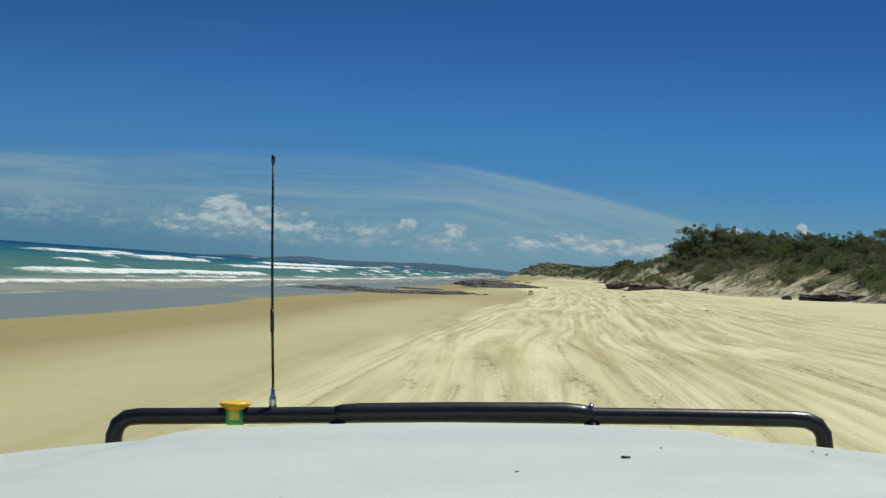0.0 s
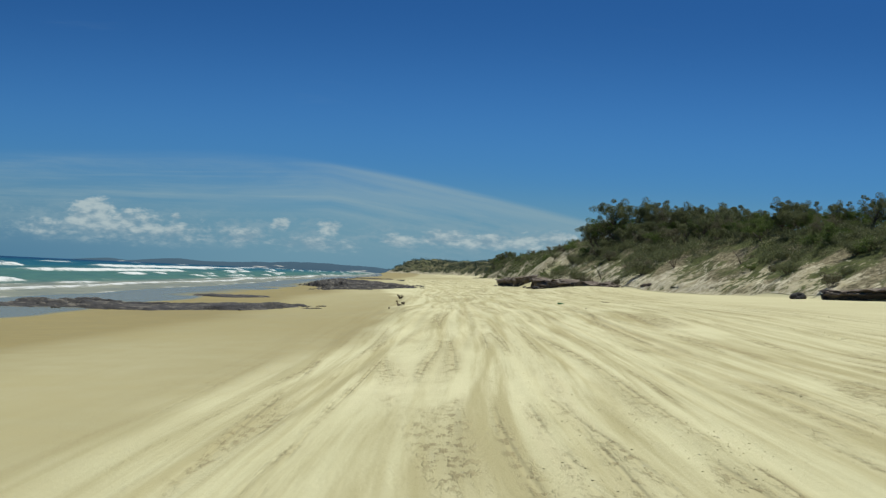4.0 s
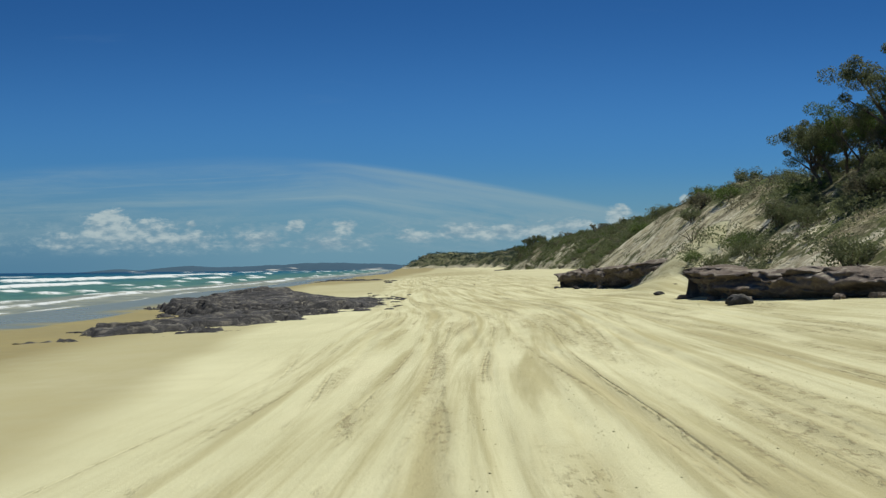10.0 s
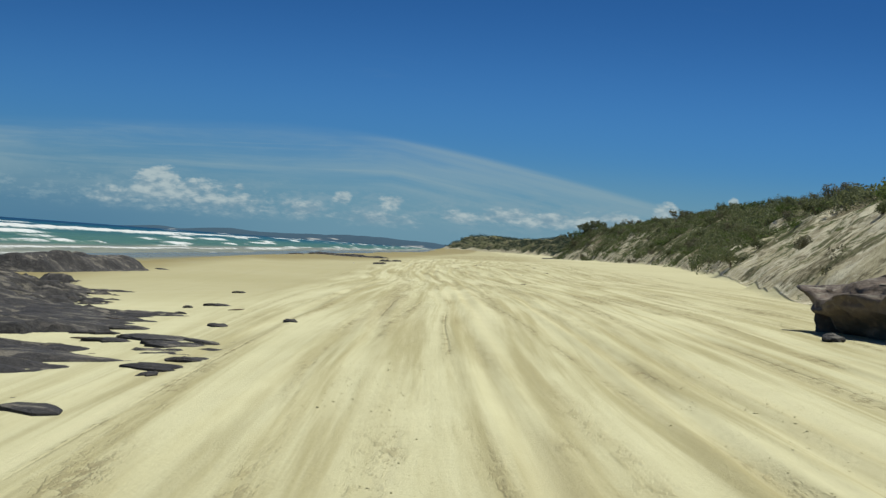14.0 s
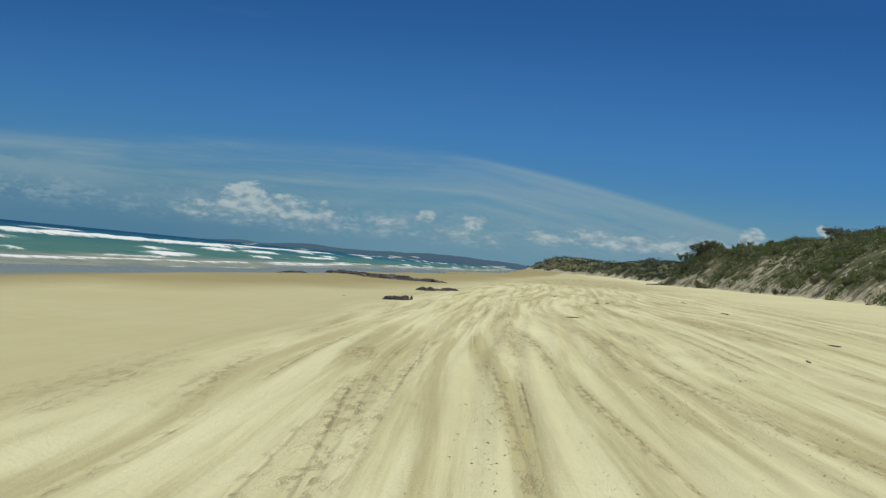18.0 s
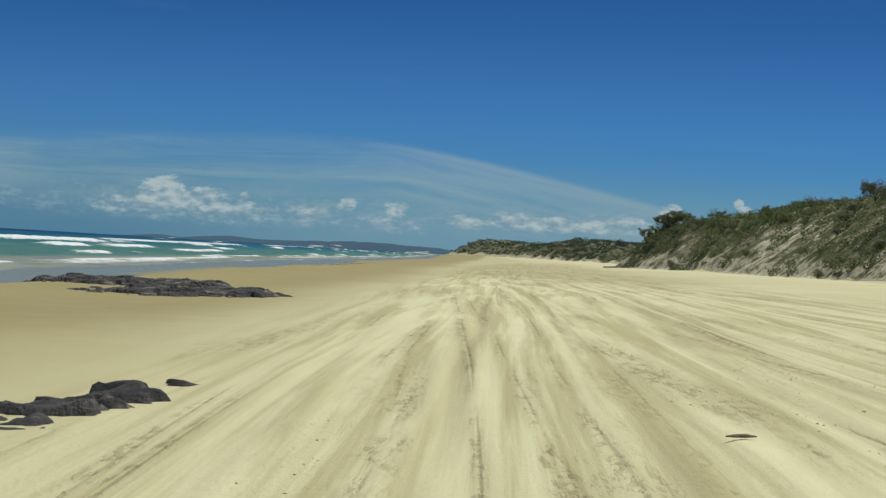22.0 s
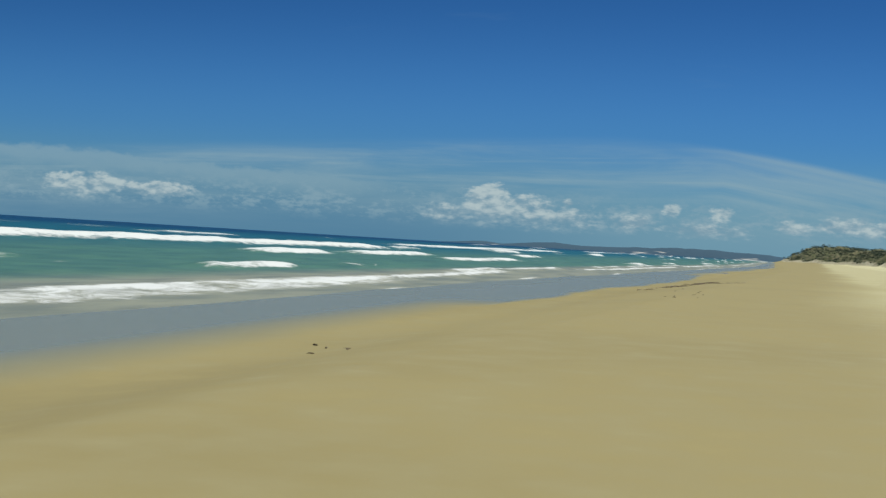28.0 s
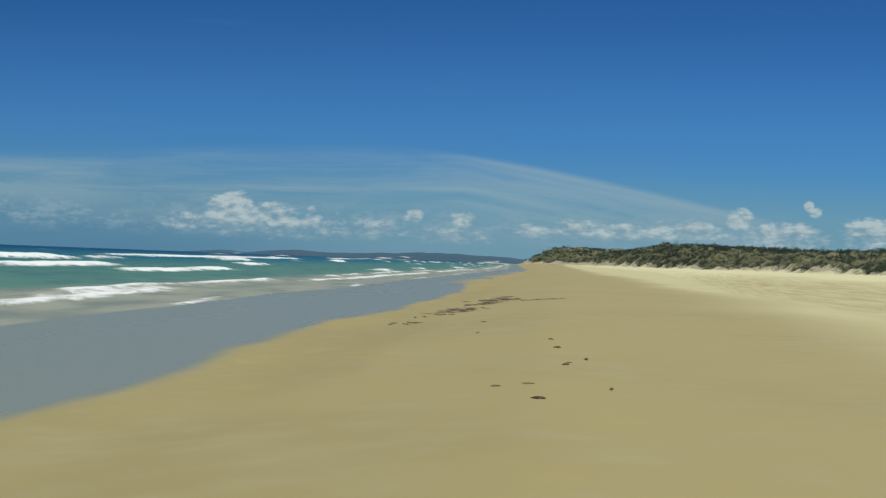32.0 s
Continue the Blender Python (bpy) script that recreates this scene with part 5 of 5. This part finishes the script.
col = n.mix(n.ramp(n.noise(tex, 90.0, 2), 0.74, 0.78), col, (0.25, 0.23, 0.18, 1))
finish(n, col, n.ramp(dirt, 0.3, 0.7, 0.28, 0.42), n.noise(tex, 60.0, 3), 0.03, spec=0.4, distance=0.002)
black_paint = plain("black_powder_coat", (0.016, 0.017, 0.019), 0.34, 0.25, 8, spec=0.5, bump=0.05)
rubber = plain("rubber", (0.018, 0.018, 0.018), 0.75, 0.2, 20)
chrome = plain("dull_chrome", (0.55, 0.55, 0.54), 0.25, 0.1, 20, metal=1.0)
yellow = plain("yellow_plastic", (0.78, 0.46, 0.02), 0.45, 0.12, 14)
green_t = plain("green_tape", (0.05, 0.50, 0.17), 0.5, 0.2, 30)
yellow_t = plain("yellow_tape", (0.82, 0.72, 0.10), 0.5, 0.15, 30)
speck_m = plain("dark_speck", (0.03, 0.028, 0.02), 0.8)

EYE_H = 1.53
start_m = aim(0, 0, 1.43, 4.44, 0.0, 4.1)
right, up_v, back_v = (start_m.to_3x3().col[k] for k in range(3))
car = new("four_wheel_drive")
base_m = Matrix((right, -back_v, up_v)).transposed().to_4x4()
base_m.translation = Vector((0, 0, 1.43)) - up_v * EYE_H
car.matrix_basis = base_m
tagged(car, "white four-wheel-drive front with a black bull bar on sand", "vehicle")


def bonnet_z(X, Y):
    """Height of the bonnet over the wheels' ground: crowned, with a low bulge along the middle."""
    z = EYE_H - 0.196 - 0.070 * np.clip((Y - 1.05) / 1.25, 0, 1.3) ** 1.3
    z = z - 0.040 * (np.abs(X) / 0.72) ** 2.2 + 0.011 * step(np.abs(X), 0.50, 0.40) - 0.03 * step(np.abs(X), 0.74, 0.86)
    return z - 0.5 * np.clip(Y - 2.24, 0, 1) ** 1.5 - 2.0 * np.clip(Y - 2.33, 0, 1) ** 1.2


X, Y = np.meshgrid(np.linspace(-0.72, 0.72, 73), np.concatenate([np.linspace(0.95, 2.2, 30), np.linspace(2.22, 2.46, 16)]))
part("bonnet", mesh_grid("bonnet", X, Y, bonnet_z(X, Y)), paint, car, "white painted bonnet with dust and specks")
for s in (-1, 1):
    X, Y = np.meshgrid(np.linspace(0.728, 0.90, 16), np.linspace(0.95, 2.44, 44))
    Z = bonnet_z(X, Y) - 0.02 * step(X, 0.74, 0.9) - 0.42 * np.clip((X - 0.80) / 0.1, 0, 1) ** 2.2
    part("guard", mesh_grid("guard", X * s, Y, Z), paint, car)
bm = bmesh.new()
bmesh.ops.create_cube(bm, size=1)
bmesh.ops.scale(bm, vec=(1.62, 0.10, 0.52), verts=bm.verts)
bmesh.ops.translate(bm, vec=(0, 2.40, 0.90), verts=bm.verts)
bmesh.ops.bevel(bm, geom=bm.edges, offset=0.03, segments=2, affect="EDGES")
part("front_panel", bm, paint, car)
bm = bmesh.new()
bmesh.ops.create_cube(bm, size=1)
bmesh.ops.scale(bm, vec=(1.3, 1.5, 0.16), verts=bm.verts)
bmesh.ops.translate(bm, vec=(0, 1.65, 0.52), verts=bm.verts)
part("chassis", bm, rubber, car)
for s in (-1, 1):
    wheel = part("wheel", tube([(s * 0.66, 1.75, 0.36), (s * 0.88, 1.75, 0.36)], 0.17, 18), chrome, car)
    prof = [(0.20, 0.64), (0.33, 0.62), (0.375, 0.67), (0.385, 0.77), (0.375, 0.87), (0.33, 0.92), (0.20, 0.90)]
    a = np.linspace(0, 6.283185, 40, endpoint=False)
    R, XX = np.array([p[0] for p in prof]), np.array([p[1] for p in prof])
    me = mesh_grid("tyre", (XX[:, None] * s + 0 * a[None, :]), 1.75 + R[:, None] * np.cos(a)[None, :], 0.365 + R[:, None] * np.sin(a)[None, :], close=True)
    part("tyre", me, rubber, wheel)

D = 2.72          # how far the bar stands ahead of the eye


def bar_at(px, py):
    """A point of the bar from its bearing and drop as seen from the driver's eye."""
    return Vector(((px - 784) / 2446 * D, D, EYE_H - (py - 441) / 2446 * D + 0.0159 * D))


bar = part("bull_bar", tube([bar_at(*p) for p in ((204, 860), (204, 800), (206, 774), (213, 755), (228, 744), (250, 741), (420, 740), (784, 737), (1200, 742), (1400, 746), (1428, 748), (1448, 757), (1459, 774), (1462, 800), (1462, 860))], 0.0165, 16), black_paint, car, "black tube bull bar")
sleeve = part("sleeve", tube([bar_at(*p) for p in ((598, 738), (612, 736), (640, 735), (800, 733.5), (1000, 734), (1030, 736.5), (1050, 739))], (0.0168, 0.0185, 0.0195, 0.0198, 0.0195, 0.0185, 0.0168), 16), black_paint, bar)
for px in (600, 1050):
    p = bar_at(px, 744)
    part("upright", tube([p, p + Vector((0, 0, -0.55))], 0.016, 10), black_paint, bar)
p0, p1 = bar_at(190, 860), bar_at(1470, 860)
part("bumper", tube([p0 + Vector((-0.05, -0.02, -0.35)), p1 + Vector((0.05, -0.02, -0.35))], 0.09, 12), black_paint, bar)
for px in (204, 1462):
    p = bar_at(px, 858)
    part("upright", tube([p, p + Vector((0, 0, -0.40))], 0.0165, 10), black_paint, bar)
# aerial
q = bar_at(486, 727)
mast = part("aerial", tube([q + Vector((0, 0, -0.006)), q + Vector((0, 0, 0.020)), bar_at(486, 700), bar_at(486.5, 690)], (0.008, 0.007, 0.004, 0.0035), 10), chrome, car, "chrome aerial base")
part("whip", tube([bar_at(486.5, 692), bar_at(485, 590), bar_at(484.5, 430), bar_at(486, 288)], (0.0028, 0.0028, 0.0026, 0.0024), 8), black_paint, mast)
part("collar", tube([bar_at(484.6, 592), bar_at(484.6, 552)], 0.0040, 8), black_paint, mast)
part("tip", tube([bar_at(486, 294), bar_at(486, 279)], (0.0040, 0.0040), 8), black_paint, mast)
part("mount", tube([q + Vector((0, 0, -0.022)), q + Vector((0, 0, -0.008))], (0.017, 0.015), 14), black_paint, mast)
# tape and the yellow cap on the bar
c = bar_at(420, 740)
tape = part("tape_band", tube([c + Vector((-0.0165, 0, 0)), c + Vector((0.0165, 0, 0))], 0.0185, 18), green_t, car, "green tape band on the bar")
part("yellow_stripe", tube([c + Vector((-0.010, -0.0015, 0.003)), c + Vector((0.010, -0.0015, 0.003))], 0.0188, 18), yellow_t, tape)
part("cap", tube([c + Vector((0, 0, 0.010)), c + Vector((0, 0, 0.018)), c + Vector((0, 0, 0.022)), c + Vector((0, 0, 0.027))], (0.016, 0.026, 0.031, 0.028), 20), yellow, tape, "yellow plastic cap")
# weld and specks
w = bar_at(1047, 733)
part("weld", tube([w + Vector((-0.004, 0, 0.006)), w + Vector((0.004, 0, 0.004))], 0.012, 8), chrome, bar)
for px, py, r in ((1110, 820, 0.0045), (917, 845, 0.0014), (1172, 801, 0.0014), (1440, 806, 0.0016), (1465, 812, 0.002)):
    for Yd in np.linspace(1.0, 2.3, 260):
        Xd = (px - 784) / 2446 * Yd
        if EYE_H - (py - 441) / 2446 * Yd + 0.0159 * Yd <= bonnet_z(np.array([Xd]), np.array([Yd]))[0]:
            z = bonnet_z(np.array([Xd]), np.array([Yd]))[0]
            part("speck", tube([(Xd - r, Yd, z + 0.0005), (Xd + r, Yd + r, z + 0.0005)], (r * 0.6, r * 0.35), 6), speck_m, car)
            break
